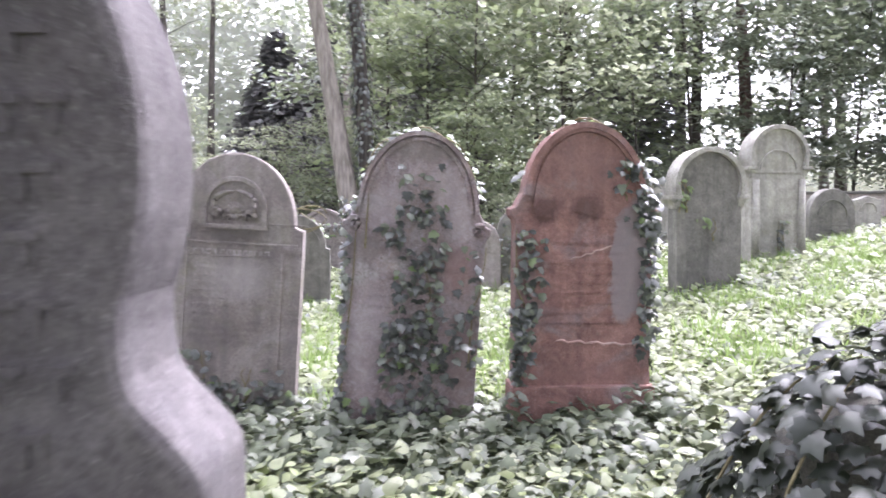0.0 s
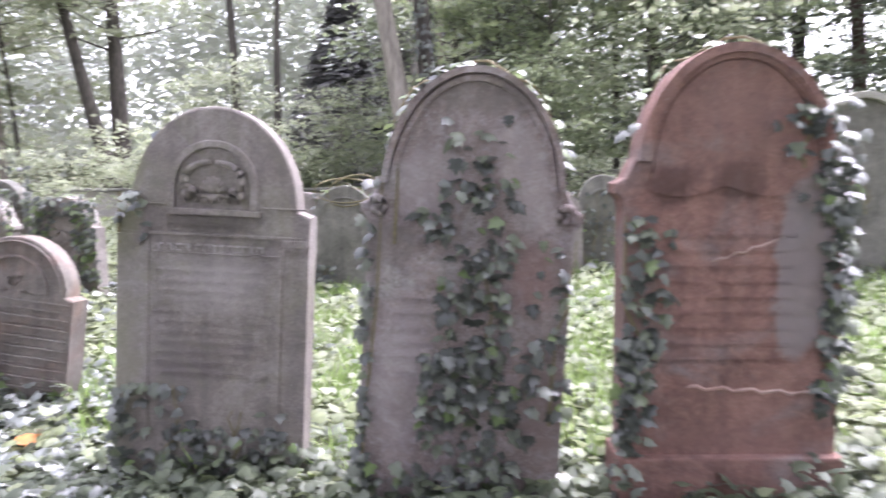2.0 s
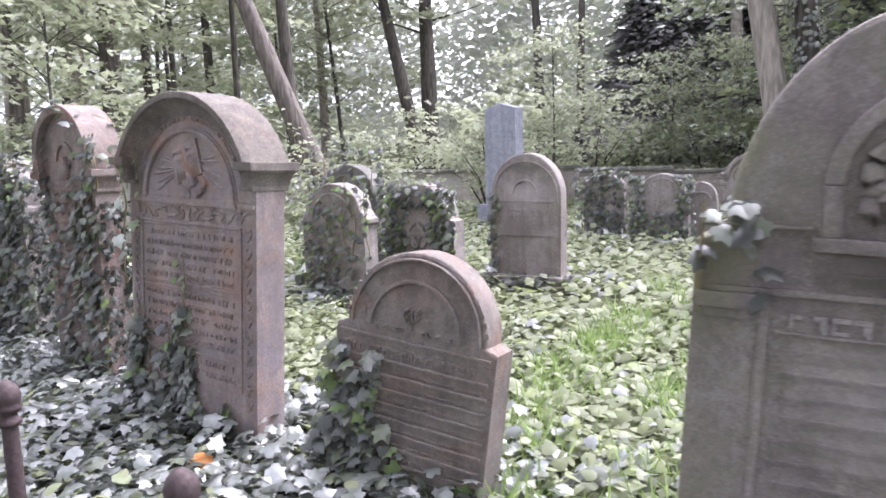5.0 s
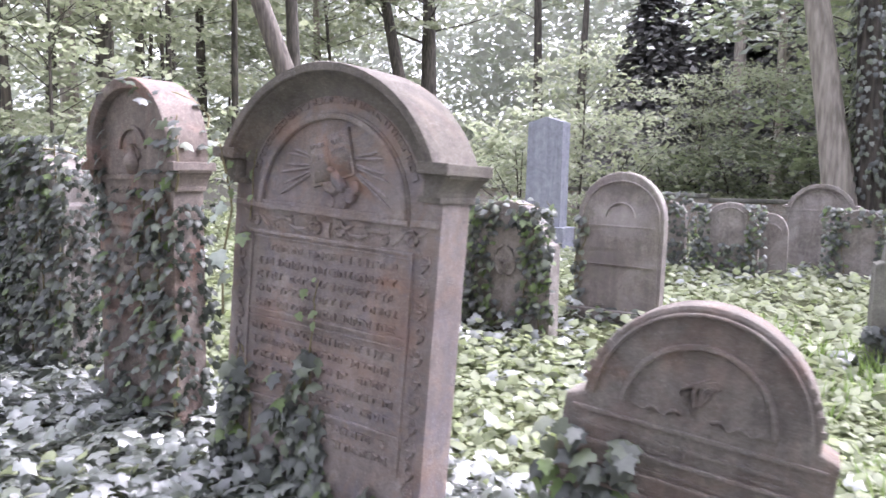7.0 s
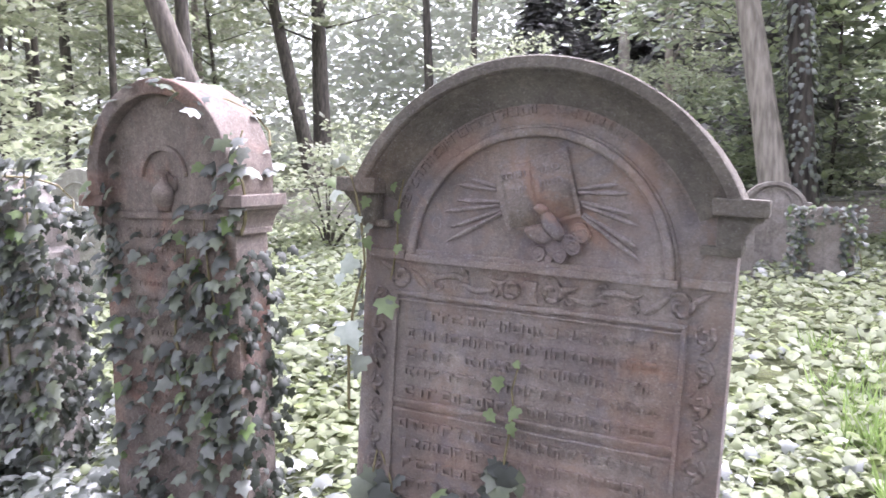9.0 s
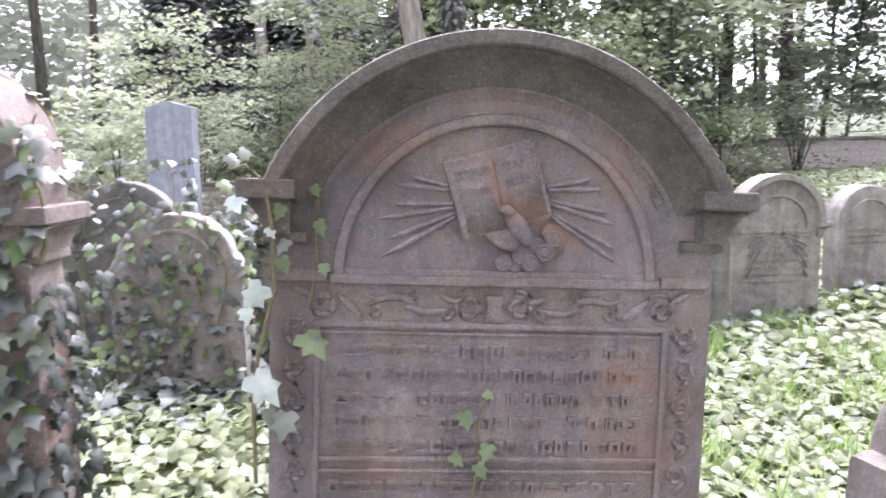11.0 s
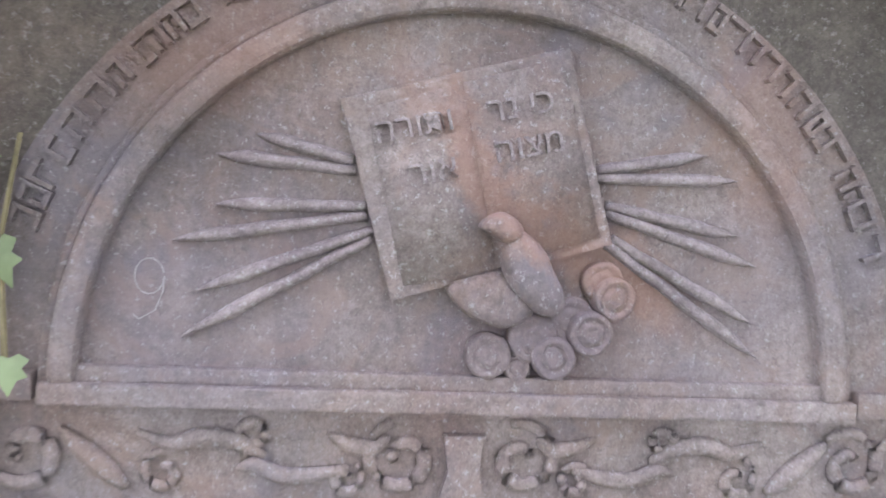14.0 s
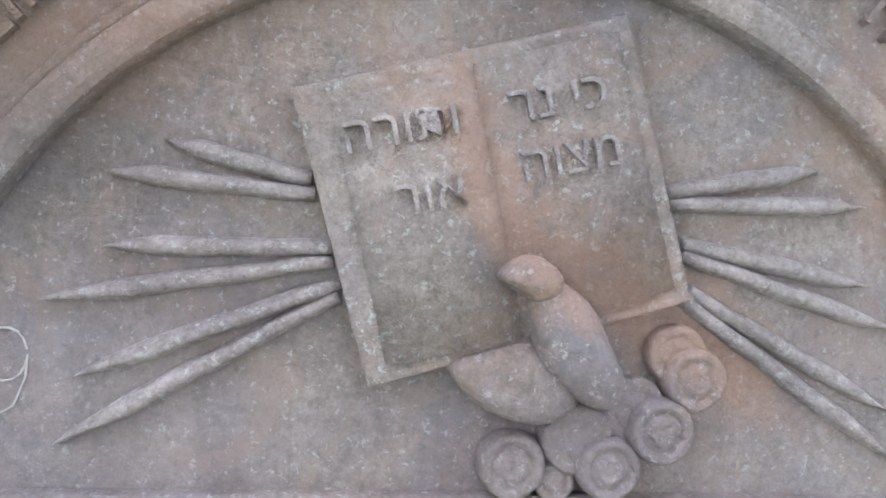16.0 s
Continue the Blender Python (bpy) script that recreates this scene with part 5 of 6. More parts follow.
ivy_on(st_q, 0.18, [(-0.42, 0.3, 1.1, 1.5, 130), (-0.42, -0.2, 0.1, 1.1, 120)], "ivy trailing over a round-topped headstone", (0.05, 0.09), 0.2)
ivy_on(st_d, 0.20, [(-0.36, -0.22, 1.0, 1.3, 14), (-0.2, 0.1, 0.7, 0.9, 6)], "young yellow-green ivy sprig on a dark headstone", light=0.9)
ivy_on(st_e, 0.24, [(0.0, 0.12, 0.1, 0.6, 34)], "ivy sprig at the foot of a tall headstone")
ivy_on(st_p, 0.18, [(-0.32, 0.32, 0.1, 1.0, 60)], "sparse ivy on a narrow dark headstone")


def ivy_side(st, x, th, z0, z1, cnt, label):
    """Ivy on the narrow side of a stone."""
    P = np.stack([x + np.abs(rng.normal(0.01, 0.02, cnt)), rng.uniform(-th / 2, th / 2 + 0.05, cnt), rng.uniform(z0, z1, cnt)], 1)
    N = np.stack([np.ones(cnt), rng.normal(-0.3, 0.4, cnt), rng.uniform(0.1, 1.2, cnt)], 1)
    T = np.stack([rng.normal(0.1, 0.2, cnt), rng.normal(0, 0.6, cnt), -np.ones(cnt)], 1)
    plant = thing("ivy", st.matrix_world.copy(), label, "ivy", "ivy on the headstones")
    mesh_ob("foliage", scatter_mesh("foliage", P, N, T, rng.uniform(0.03, 0.055, cnt), IVY), M_IVYSHADE, plant)["kind"] = "stuff"


def ivy_crest(st, w, h, hs, th, cnt, label, size=(0.04, 0.07), light=0.4):
    """Ivy lying over the top of a stone."""
    a = rng.uniform(10, 170, cnt) * math.pi / 180
    P = np.stack([w / 2 * np.cos(a), rng.uniform(-th / 2 - 0.03, th / 2, cnt), hs + (h - hs) * np.sin(a) + np.abs(rng.normal(0.01, 0.02, cnt))], 1)
    N = np.stack([np.cos(a) * 0.6 + rng.normal(0, 0.3, cnt), rng.normal(-0.4, 0.3, cnt), np.ones(cnt)], 1)
    T = rng.normal(0, 1, (cnt, 3)) + np.array((0, -0.6, -0.4))
    plant = thing("ivy", st.matrix_world.copy(), label, "ivy", "ivy on the headstones")
    pick = rng.random(cnt) < light
    for sel, mat in ((~pick, M_IVY), (pick, M_IVYLIGHT)):
        if sel.any():
            mesh_ob("foliage", scatter_mesh("foliage", P[sel], N[sel], T[sel], rng.uniform(*size, int(sel.sum())), IVY), mat, plant)["kind"] = "stuff"
    bm = bmesh.new()
    pts = [(w / 2 * math.cos(q) * 1.01, -th / 2 * math.cos(5 * q), hs + (h - hs) * math.sin(q) + 0.015 + 0.02 * math.sin(9 * q)) for q in np.linspace(0.5, 2.6, 16)]
    tube(bm, pts, [0.005] * 16, 5)
    part("stem", bm, M_STEM, plant)


ivy_crest(st_b, 0.76, st_b["h"], st_b["h"] * 0.74, 0.15, 55, "pale young ivy trailing over a pink headstone's top")
ivy_crest(st_c, 0.76, st_c["h"], st_c["h"] * 0.76, 0.16, 16, "ivy shoots on a red headstone's top")
ivy_crest(st_h, 0.70, h_h, h_h * 0.78, 0.30, 70, "pale ivy over a hooded headstone's top", light=0.12)
ivy_crest(st_z, 0.85, h_z, h_z * 0.75, 0.30, 160, "ivy heaped on a covered headstone", light=0.1)
ivy_crest(st_x, 0.66, h_x, h_x * 0.70, 0.25, 70, "ivy over a brown-green headstone's top")
cnt = 2000
u, v = rng.uniform(0, 2 * np.pi, cnt), np.arcsin(rng.uniform(0.0, 1, cnt))
k = 1 + 0.10 * np.sin(3 * u + 1) * np.cos(2 * v) + rng.normal(0, 0.035, cnt)
N = np.stack([np.cos(u) * np.cos(v), np.sin(u) * np.cos(v), np.sin(v)], 1)
P = N * k[:, None] * np.array((0.62, 0.50, 0.88))
mound = thing("ivy", pose(1.10, 1.86, float(ground_z(1.1, 1.86))), "glossy dark ivy mound over a low headstone", "ivy", "ivy on the headstones")
mesh_ob("foliage", scatter_mesh("foliage", P, N + np.array((0, 0, 0.5)) + rng.normal(0, 0.35, (cnt, 3)), rng.normal(0, 0.6, (cnt, 3)) + N * 0.4 + np.array((0, 0, -1.0)), rng.uniform(0.05, 0.085, cnt), IVY), M_IVYSHADE, mound)["kind"] = "stuff"
for k in range(9):
    q = 0.5 + 0.62 * k
    bm = bmesh.new()
    tube(bm, [(0.60 * math.cos(q) * math.cos(t), 0.48 * math.sin(q) * math.cos(t), 0.90 * math.sin(t)) for t in np.linspace(0.1, 1.2, 8)], np.linspace(0.007, 0.003, 8), 5)
    part("stem", bm, M_STEM, mound)
ivy_crest(st_q, 0.75, h_q, h_q * 0.7, 0.25, 70, "ivy over a round-topped headstone", (0.05, 0.09))
ivy_crest(st_l, 0.70, st_l["h"], st_l["h"] * 0.68, 0.16, 22, "ivy sprig on a dark headstone's top", light=0.7)
loop = thing("ivy_vine", st_l.matrix_world.copy(), "thin pale vine looping over a dark headstone", "ivy", "ivy on the headstones")
for k, (cx, rx, rz) in enumerate(((0.02, 0.33, 0.13), (0.10, 0.27, 0.17))):
    bm = bmesh.new()
    tube(bm, [(cx + rx * math.cos(q), -0.09 - 0.02 * math.sin(3 * q), st_l["h"] - 0.05 + rz * math.sin(q + 0.3 * k)) for q in np.linspace(0.2, 6.1, 26)], [0.008] * 26, 5)
    part("stem", bm, M_STEM, loop)

ivy_side(st_h, 0.315, 0.17, 0.05, 1.2, 190, "ivy on the side of a brown headstone")
ivy_side(st_z, 0.425, 0.20, 0.05, 1.3, 260, "ivy on the side of a covered headstone")
ivy_side(st_g, -0.40, 0.16, 0.1, 0.7, 60, "ivy on the side of a low headstone")
ivy_side(st_c, 0.385, 0.16, 0.1, 1.4, 70, "ivy on the side of a red headstone")

# single vine on the carved stone's edge
vine = thing("ivy_vine", F_M.copy(), "ivy shoot with painted leaf sheen along the carved headstone's edge", "ivy", "ivy on the headstones")
bm = bmesh.new()
pts = [(-0.575 + 0.0, -0.075, F_LOW + 0.205), (-0.545, -0.085, F_LOW + 0.215), (-0.515, -0.09, F_LOW + 0.19), (-0.498, -0.09, F_LOW + 0.14), (-0.49, -0.07, F_LOW + 0.07), (-0.492, -0.045, F_LOW + 0.0), (-0.49, -0.035, F_LOW - 0.06),
       (-0.51, -0.03, F_LOW - 0.13), (-0.525, -0.03, F_LOW - 0.2), (-0.535, -0.03, F_LOW - 0.3), (-0.53, -0.02, F_LOW - 0.5)]
tube(bm, pts, np.linspace(0.0035, 0.005, len(pts)), 6)
part("stem", bm, M_STEM, vine)
LEAVES = [(-0.585, 0.215, 0.05, 1), (-0.545, 0.23, 0.045, 1), (-0.49, 0.20, 0.03, 1), (-0.60, 0.16, 0.05, 2), (-0.575, 0.12, 0.075, 0), (-0.47, 0.115, 0.045, 2), (-0.50, 0.07, 0.035, 0), (-0.46, 0.04, 0.05, 1), (-0.475, 0.0, 0.05, 2),
          (-0.51, -0.075, 0.085, 0), (-0.545, -0.11, 0.05, 0), (-0.425, -0.19, 0.10, 2), (-0.40, -0.17, 0.04, 1), (-0.53, -0.28, 0.11, 0), (-0.455, -0.35, 0.085, 1), (-0.50, -0.34, 0.05, 1), (-0.41, 0.16, 0.04, 2), (-0.40, 0.08, 0.05, 2), (-0.385, -0.01, 0.04, 2),
          (-0.02, -0.29, 0.035, 2), (-0.065, -0.345, 0.055, 2), (-0.005, -0.42, 0.055, 2), (-0.09, -0.44, 0.05, 2), (-0.03, -0.47, 0.05, 2)]
# near-white leaf tones: strong skylight on the leaves is painted in
M_IVYSHEEN = leaf_mat("sheen_ivy_leaves", [(0.36, 0.42, 0.34), (0.46, 0.50, 0.44)], 0.35, 0.2)
for k, (x, dz, size, tone) in enumerate(LEAVES):
    y = -0.06 if x < -0.44 else -0.022
    one = scatter_mesh("leaf", np.array([[x, y - 0.02 * rng.random(), F_LOW + dz + size * 0.4]]), np.array([[rng.normal(0, 0.5), -1, rng.uniform(0.0, 1.3)]]),
                       np.array([[rng.normal(0.2, 0.5), -0.15, -1.0]]), np.array([size * 0.85]), IVY)
    mesh_ob("leaf", one, (M_IVYSHEEN, M_IVY, M_IVYLIGHT)[tone], vine)
bm = bmesh.new()
tube(bm, [(-0.03, -0.004, F_LOW - 0.75), (-0.04, -0.015, F_LOW - 0.55), (-0.02, -0.02, F_LOW - 0.42), (-0.03, -0.02, F_LOW - 0.36), (-0.012, -0.02, F_LOW - 0.28)], [0.004, 0.004, 0.003, 0.003, 0.002], 6)
part("stem", bm, M_STEM, vine)
bm = bmesh.new()
tube(bm, [(-0.42, -0.004, F_LOW - 0.1), (-0.40, -0.012, F_LOW + 0.0), (-0.405, -0.012, F_LOW + 0.1), (-0.39, -0.012, F_LOW + 0.19)], [0.003, 0.003, 0.0025, 0.002], 6)
part("stem", bm, M_STEM, vine)


# ---- trees ----
def crown_mesh(name, clusters, per, spread, size, shape=BLADE, flat=0.35, seed=1, radius=1.0, height=1.0, base=0.0):
    """Foliage: clusters of leaves lying in flat sprays through a tapering body with gaps."""
    g = np.random.default_rng(seed)
    zc = base + (height - base) * g.random(clusters) ** 0.9
    rad = radius * (0.35 + 0.65 * np.sin(np.pi * np.clip((zc - base) / (height - base) * 0.8 + 0.15, 0, 1))) * np.sqrt(g.uniform(0.05, 1, clusters))
    an = g.uniform(0, 2 * np.pi, clusters)
    C = np.stack([rad * np.cos(an), rad * np.sin(an), zc], 1)
    k = np.repeat(np.arange(clusters), per)
    sp = spread * g.uniform(0.6, 1.4, clusters)[k]
    P = C[k] + g.normal(0, 1, (len(k), 3)) * np.stack([sp, sp, sp * flat], 1)
    N = np.stack([g.normal(0, 0.5, len(k)), g.normal(0, 0.5, len(k)), np.ones(len(k))], 1)
    T = np.stack([np.cos(an[k]) + g.normal(0, 0.9, len(k)), np.sin(an[k]) + g.normal(0, 0.9, len(k)), g.normal(-0.3, 0.3, len(k))], 1)
    S = size * g.uniform(0.6, 1.4, len(k))
    return scatter_mesh(name, P, N, T, S, shape), C


def trunk_mesh(name, h, r, lean=(0, 0), bend=0.15, limbs=None, seed=1, lowest=0.25, limb_r=0.22):
    g = random.Random(seed)
    bm = bmesh.new()
    ph = g.uniform(0, 6)
    n = 12
    axis = [(lean[0] * t + bend * math.sin(2.2 * t + ph) - bend * math.sin(ph), lean[1] * t + bend * math.cos(2.6 * t + ph) - bend * math.cos(ph), h * t) for t in [i / n for i in range(n + 1)]]
    axis[0] = (axis[0][0], axis[0][1], -0.3)
    tube(bm, axis, [r * (1.35 if i == 0 else 1.1 if i == 1 else 1) * (1 - 0.75 * i / n) for i in range(n + 1)], 12)
    for cx, cy, cz in (limbs if limbs is not None else []):
        t = min(0.97, max(lowest * 0.6, (cz - g.uniform(0.3, 1.2)) / h))
        i = min(n - 1, int(t * n))
        a, b = Vector(axis[i]), Vector(axis[i + 1])
        p = a.lerp(b, t * n - i)
        q = Vector((cx, cy, cz))
        mid = p.lerp(q, 0.5) + Vector((g.uniform(-0.15, 0.15), g.uniform(-0.15, 0.15), g.uniform(-0.1, 0.25)))
        r0 = max(0.012, r * limb_r * (1 - t))
        tube(bm, [p, p.lerp(mid, 0.6), mid, q], [r0, r0 * 0.8, r0 * 0.6, r0 * 0.25], 5)
    bmesh.ops.recalc_face_normals(bm, faces=bm.faces)
    me = bpy.data.meshes.new(name)
    bm.to_mesh(me)
    bm.free()
    me.shade_smooth()
    return me


KINDS = []
for k, (h, rad, base, cl, per, sp, sz) in enumerate(((13, 3.0, 4.0, 60, 58, 0.55, 0.20), (15, 3.4, 6.0, 62, 58, 0.6, 0.21), (8, 2.8, 1.0, 66, 58, 0.52, 0.195), (6.5, 2.4, 0.6, 58, 60, 0.48, 0.185), (16, 3.2, 7.5, 55, 55, 0.65, 0.22))):
    cm, C = crown_mesh("crown", cl, per, sp, sz, BLADE, 0.16, 20 + k, rad, h, base)
    tm = trunk_mesh("trunk", h * 0.97, (0.26, 0.28, 0.06, 0.045, 0.26)[k], (0.3, 0.2), 0.18, C[::2], 40 + k)
    KINDS.append((tm, cm))


def tree(kind, x, y, yaw, s, bark, leaf, label, group="trees of the surrounding wood"):
    """A tree whose meshes are shared with others of its kind; bark and leaf set by the object."""
    tm, cm = KINDS[kind]
    t = thing("tree", pose(x, y, float(ground_z(x, y)) - 0.05, 0, 0, yaw) @ Matrix.Scale(s, 4), label, "tree", group)
    for nm, me, mat in (("trunk", tm, bark), ("crown", cm, leaf)):
        ob = new(nm, me)
        if not me.materials:
            me.materials.append(mat)
        ob.parent = t
        ob.material_slots[0].link = "OBJECT"
        ob.material_slots[0].material = mat
    return t


def lone_tree(x, y, h, r, lean, bark, label, bend=0.15, seed=1, crown=None, limbs=None):
    """A tree with a trunk of its own shape."""
    t = thing("tree", pose(x, y, float(ground_z(x, y)) - 0.05), label, "tree", "trees of the surrounding wood")
    C = np.zeros((0, 3))
    if crown:
        rad, base, cl, per, sp, sz, leaf = crown
        cm, C = crown_mesh("crown", cl, per, sp, sz, BLADE, 0.22, seed + 100, rad, h, base)
        C = C + np.array((lean[0], lean[1], 0)) * (C[:, 2:3] / h)
        if lean != (0, 0):
            co = np.zeros(len(cm.vertices) * 3, np.float32)
            cm.vertices.foreach_get("co", co)
            co = co.reshape(-1, 3)
            co[:, :2] += np.array(lean) * (co[:, 2:3] / h)
            cm.vertices.foreach_set("co", co.reshape(-1))
        mesh_ob("crown", cm, leaf, t)
    mesh_ob("trunk", trunk_mesh("trunk", h, r, lean, bend, C[::3], seed), bark, t)
    return t


# trees that stand out
lone_tree(-1.68, 17.4, 13, 0.25, (-2.0, 0.9), M_BARKPALE, "tall pale-barked tree leaning beside an ivied trunk", 0.08, 3, (3.0, 7, 40, 60, 0.6, 0.20, M_TREE))
ivied = lone_tree(-1.36, 17.5, 13, 0.22, (-0.7, 0.3), M_BARK, "dark tree with ivy up its trunk", 0.06, 4, (3.0, 7, 40, 70, 0.6, 0.17, M_TREE))
cnt = 900
q = rng.uniform(0, 2 * np.pi, cnt)
zz = rng.uniform(0.1, 6, cnt)
rr = 0.26 - 0.012 * zz + np.abs(rng.normal(0, 0.05, cnt))
P = np.stack([rr * np.cos(q) - 0.7 * zz / 13, rr * np.sin(q), zz], 1)
plant = thing("ivy", ivied.matrix_world.copy(), "ivy climbing a dark tree trunk", "ivy")
mesh_ob("foliage", scatter_mesh("foliage", P, np.stack([np.cos(q), np.sin(q), 0.4 + 0 * q], 1), np.stack([rng.normal(0, .5, cnt), rng.normal(0, .5, cnt), -np.ones(cnt)], 1), rng.uniform(0.07, 0.12, cnt), IVY), M_IVY, plant)["kind"] = "stuff"
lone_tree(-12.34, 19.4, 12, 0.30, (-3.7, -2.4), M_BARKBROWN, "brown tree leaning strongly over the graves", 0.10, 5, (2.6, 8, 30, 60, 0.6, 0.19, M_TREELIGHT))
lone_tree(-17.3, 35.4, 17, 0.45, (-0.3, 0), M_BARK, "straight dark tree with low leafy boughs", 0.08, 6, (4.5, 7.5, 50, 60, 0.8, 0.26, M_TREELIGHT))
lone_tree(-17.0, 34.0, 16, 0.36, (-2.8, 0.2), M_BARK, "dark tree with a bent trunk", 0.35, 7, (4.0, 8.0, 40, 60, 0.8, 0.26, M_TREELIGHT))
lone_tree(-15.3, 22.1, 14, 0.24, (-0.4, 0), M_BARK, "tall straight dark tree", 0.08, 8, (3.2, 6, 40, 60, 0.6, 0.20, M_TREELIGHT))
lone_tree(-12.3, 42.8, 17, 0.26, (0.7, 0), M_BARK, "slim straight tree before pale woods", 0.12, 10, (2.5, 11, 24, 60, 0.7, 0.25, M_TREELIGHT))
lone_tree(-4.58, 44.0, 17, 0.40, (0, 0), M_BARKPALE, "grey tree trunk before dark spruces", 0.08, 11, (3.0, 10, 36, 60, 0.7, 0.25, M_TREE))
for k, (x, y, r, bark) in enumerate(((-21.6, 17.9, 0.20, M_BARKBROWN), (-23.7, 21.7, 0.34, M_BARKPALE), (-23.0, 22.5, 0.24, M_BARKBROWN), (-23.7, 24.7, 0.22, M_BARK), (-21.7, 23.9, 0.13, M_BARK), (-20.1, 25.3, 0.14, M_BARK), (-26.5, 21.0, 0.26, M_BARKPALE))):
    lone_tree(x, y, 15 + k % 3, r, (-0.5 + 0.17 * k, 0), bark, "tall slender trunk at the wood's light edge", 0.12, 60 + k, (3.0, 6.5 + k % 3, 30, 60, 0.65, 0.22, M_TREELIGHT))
lone_tree(3.9, 22, 14, 0.20, (0.3, 0), M_BARK, "dark tree within green foliage", 0.1, 12, (3.0, 4, 50, 70, 0.6, 0.16, M_TREE))
lone_tree(10.1, 24, 15, 0.24, (-0.8, 0), M_BARKRED, "reddish pine trunk on the slope", 0.12, 13, (3.0, 8, 40, 70, 0.6, 0.18, M_TREEDARK))
lone_tree(8.6, 25, 15, 0.22, (0.2, 0), M_BARK, "dark tree on the slope", 0.1, 14, (3.0, 8, 40, 70, 0.6, 0.18, M_TREEDARK))
lone_tree(14.0, 23, 14, 0.20, (0.6, 0), M_BARK, "dark tree beyond the wall", 0.1, 15, (3.0, 6, 40, 70, 0.6, 0.18, M_TREEDARK))


def spruce(x, y, h, rad, seed):
    t = thing("spruce", pose(x, y, float(ground_z(x, y)) - 0.05), "dark spruce with drooping branches", "spruce", "dark spruces behind the wall")
    g = np.random.default_rng(seed)
    cnt = 20000
    z = h * (0.02 + 0.98 * g.random(cnt) ** 1.5)
    tier = (z * 2.6) % 1.0
    out = rad * (1 - z / h) * (0.55 + 0.45 * (1 - tier)) * np.sqrt(g.uniform(0.25, 1, cnt)) + 0.05
    an = g.uniform(0, 2 * np.pi, cnt) + 0.5 * np.sin(7 * z)
    an = np.round(an * 9 / (2 * np.pi) + g.normal(0, 0.25, cnt)) * 2 * np.pi / 9 + z * 1.3
    P = np.stack([out * np.cos(an), out * np.sin(an), z - 0.35 * out], 1) + g.normal(0, 0.15, (cnt, 3))
    N = np.stack([np.cos(an) * 0.4, np.sin(an) * 0.4, np.ones(cnt)], 1) + g.normal(0, 0.3, (cnt, 3))
    T = np.stack([np.cos(an), np.sin(an), -0.8 + 0 * z], 1) + g.normal(0, 0.4, (cnt, 3))
    mesh_ob("needles", scatter_mesh("needles", P, N, T, g.uniform(0.045, 0.09, cnt) * rad, BLADE), M_NEEDLE, t)
    mesh_ob("trunk", trunk_mesh("trunk", h * 0.98, 0.16, (0, 0), 0.02, None, seed), M_BARK, t)


spruce(-8.6, 43.8, 10.5, 6.4, 1)
spruce(-5.0, 48.0, 16, 8.0, 2)
spruce(-1.2, 46.5, 17, 8.0, 3)
spruce(7.0, 27.0, 10, 3.4, 4)
spruce(0.5, 29.0, 10, 3.4, 5)

g = random.Random(11)
for x, y, s in ((9.5, 27, 1.5), (12, 25, 1.3), (15, 31, 1.5), (14.5, 23.5, 1.15), (17.5, 26, 1.6), (20.5, 24.5, 1.5), (22, 29, 1.6), (4, 29, 1.9)):
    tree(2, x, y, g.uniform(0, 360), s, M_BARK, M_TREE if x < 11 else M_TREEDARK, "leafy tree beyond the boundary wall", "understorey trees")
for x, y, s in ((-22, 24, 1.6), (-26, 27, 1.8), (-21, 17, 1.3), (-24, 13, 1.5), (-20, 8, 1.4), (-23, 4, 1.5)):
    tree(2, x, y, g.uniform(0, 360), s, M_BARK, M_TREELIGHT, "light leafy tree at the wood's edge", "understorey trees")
for x in range(-34, 36, 4):
    if (x > 8 and x % 8) or -19 < x < 1:
        continue
    tree(g.choice((2, 3)), x + g.uniform(-1, 1), 33 + g.uniform(-3, 5), g.uniform(0, 360), g.uniform(1.5, 2.1), M_BARK, M_TREELIGHT if x < 0 else M_TREE, "leafy woodland tree with low branches", "understorey trees")
# understorey and wood behind the graves
for x, y, kind, s, leaf in ((1.2, 19.5, 2, 1.0, M_TREE), (3.2, 18.8, 3, 1.0, M_TREELIGHT), (5.6, 20.5, 2, 0.75, M_TREE), (-0.2, 21.5, 3, 1.1, M_TREE), (7.6, 22, 2, 1.1, M_TREEDARK),
                            (9.8, 21.5, 3, 1.0, M_TREEDARK), (12.5, 22.5, 2, 0.9, M_TREEDARK), (-4.6, 22.4, 3, 0.55, M_TREELIGHT), (-3.0, 22.8, 3, 0.6, M_TREELIGHT), (-6.6, 19.5, 3, 0.6, M_TREELIGHT),
                            (-14.0, 13.0, 3, 0.9, M_TREELIGHT),
                            (2.5, 24, 2, 1.3, M_TREEDARK),
                            (16, 20, 2, 0.9, M_TREE), (19, 22, 2, 1.0, M_TREEDARK), (-1.5, 24, 2, 1.2, M_TREEDARK), (0.8, 16.9, 3, 0.55, M_TREE)):
    tree(kind, x, y, g.uniform(0, 360), s, M_BARK, leaf, "leafy understorey tree with layered sprays" if kind == 2 else "young tree with layered light foliage", "understorey trees")
for k in range(14):
    x = -46 + 92 * (k + g.uniform(0.1, 0.9)) / 14
    y = g.uniform(28, 42) + max(0, -x) * 0.1
    if -13 < x < -6 and k % 2:
        continue
    tree(g.choice((0, 1, 4)), x, y, g.uniform(0, 360), g.uniform(0.9, 1.25), g.choice((M_BARK, M_BARKPALE, M_BARK)), M_TREELIGHT if x < 2 else M_TREEDARK, "slender woodland tree beyond the wall")
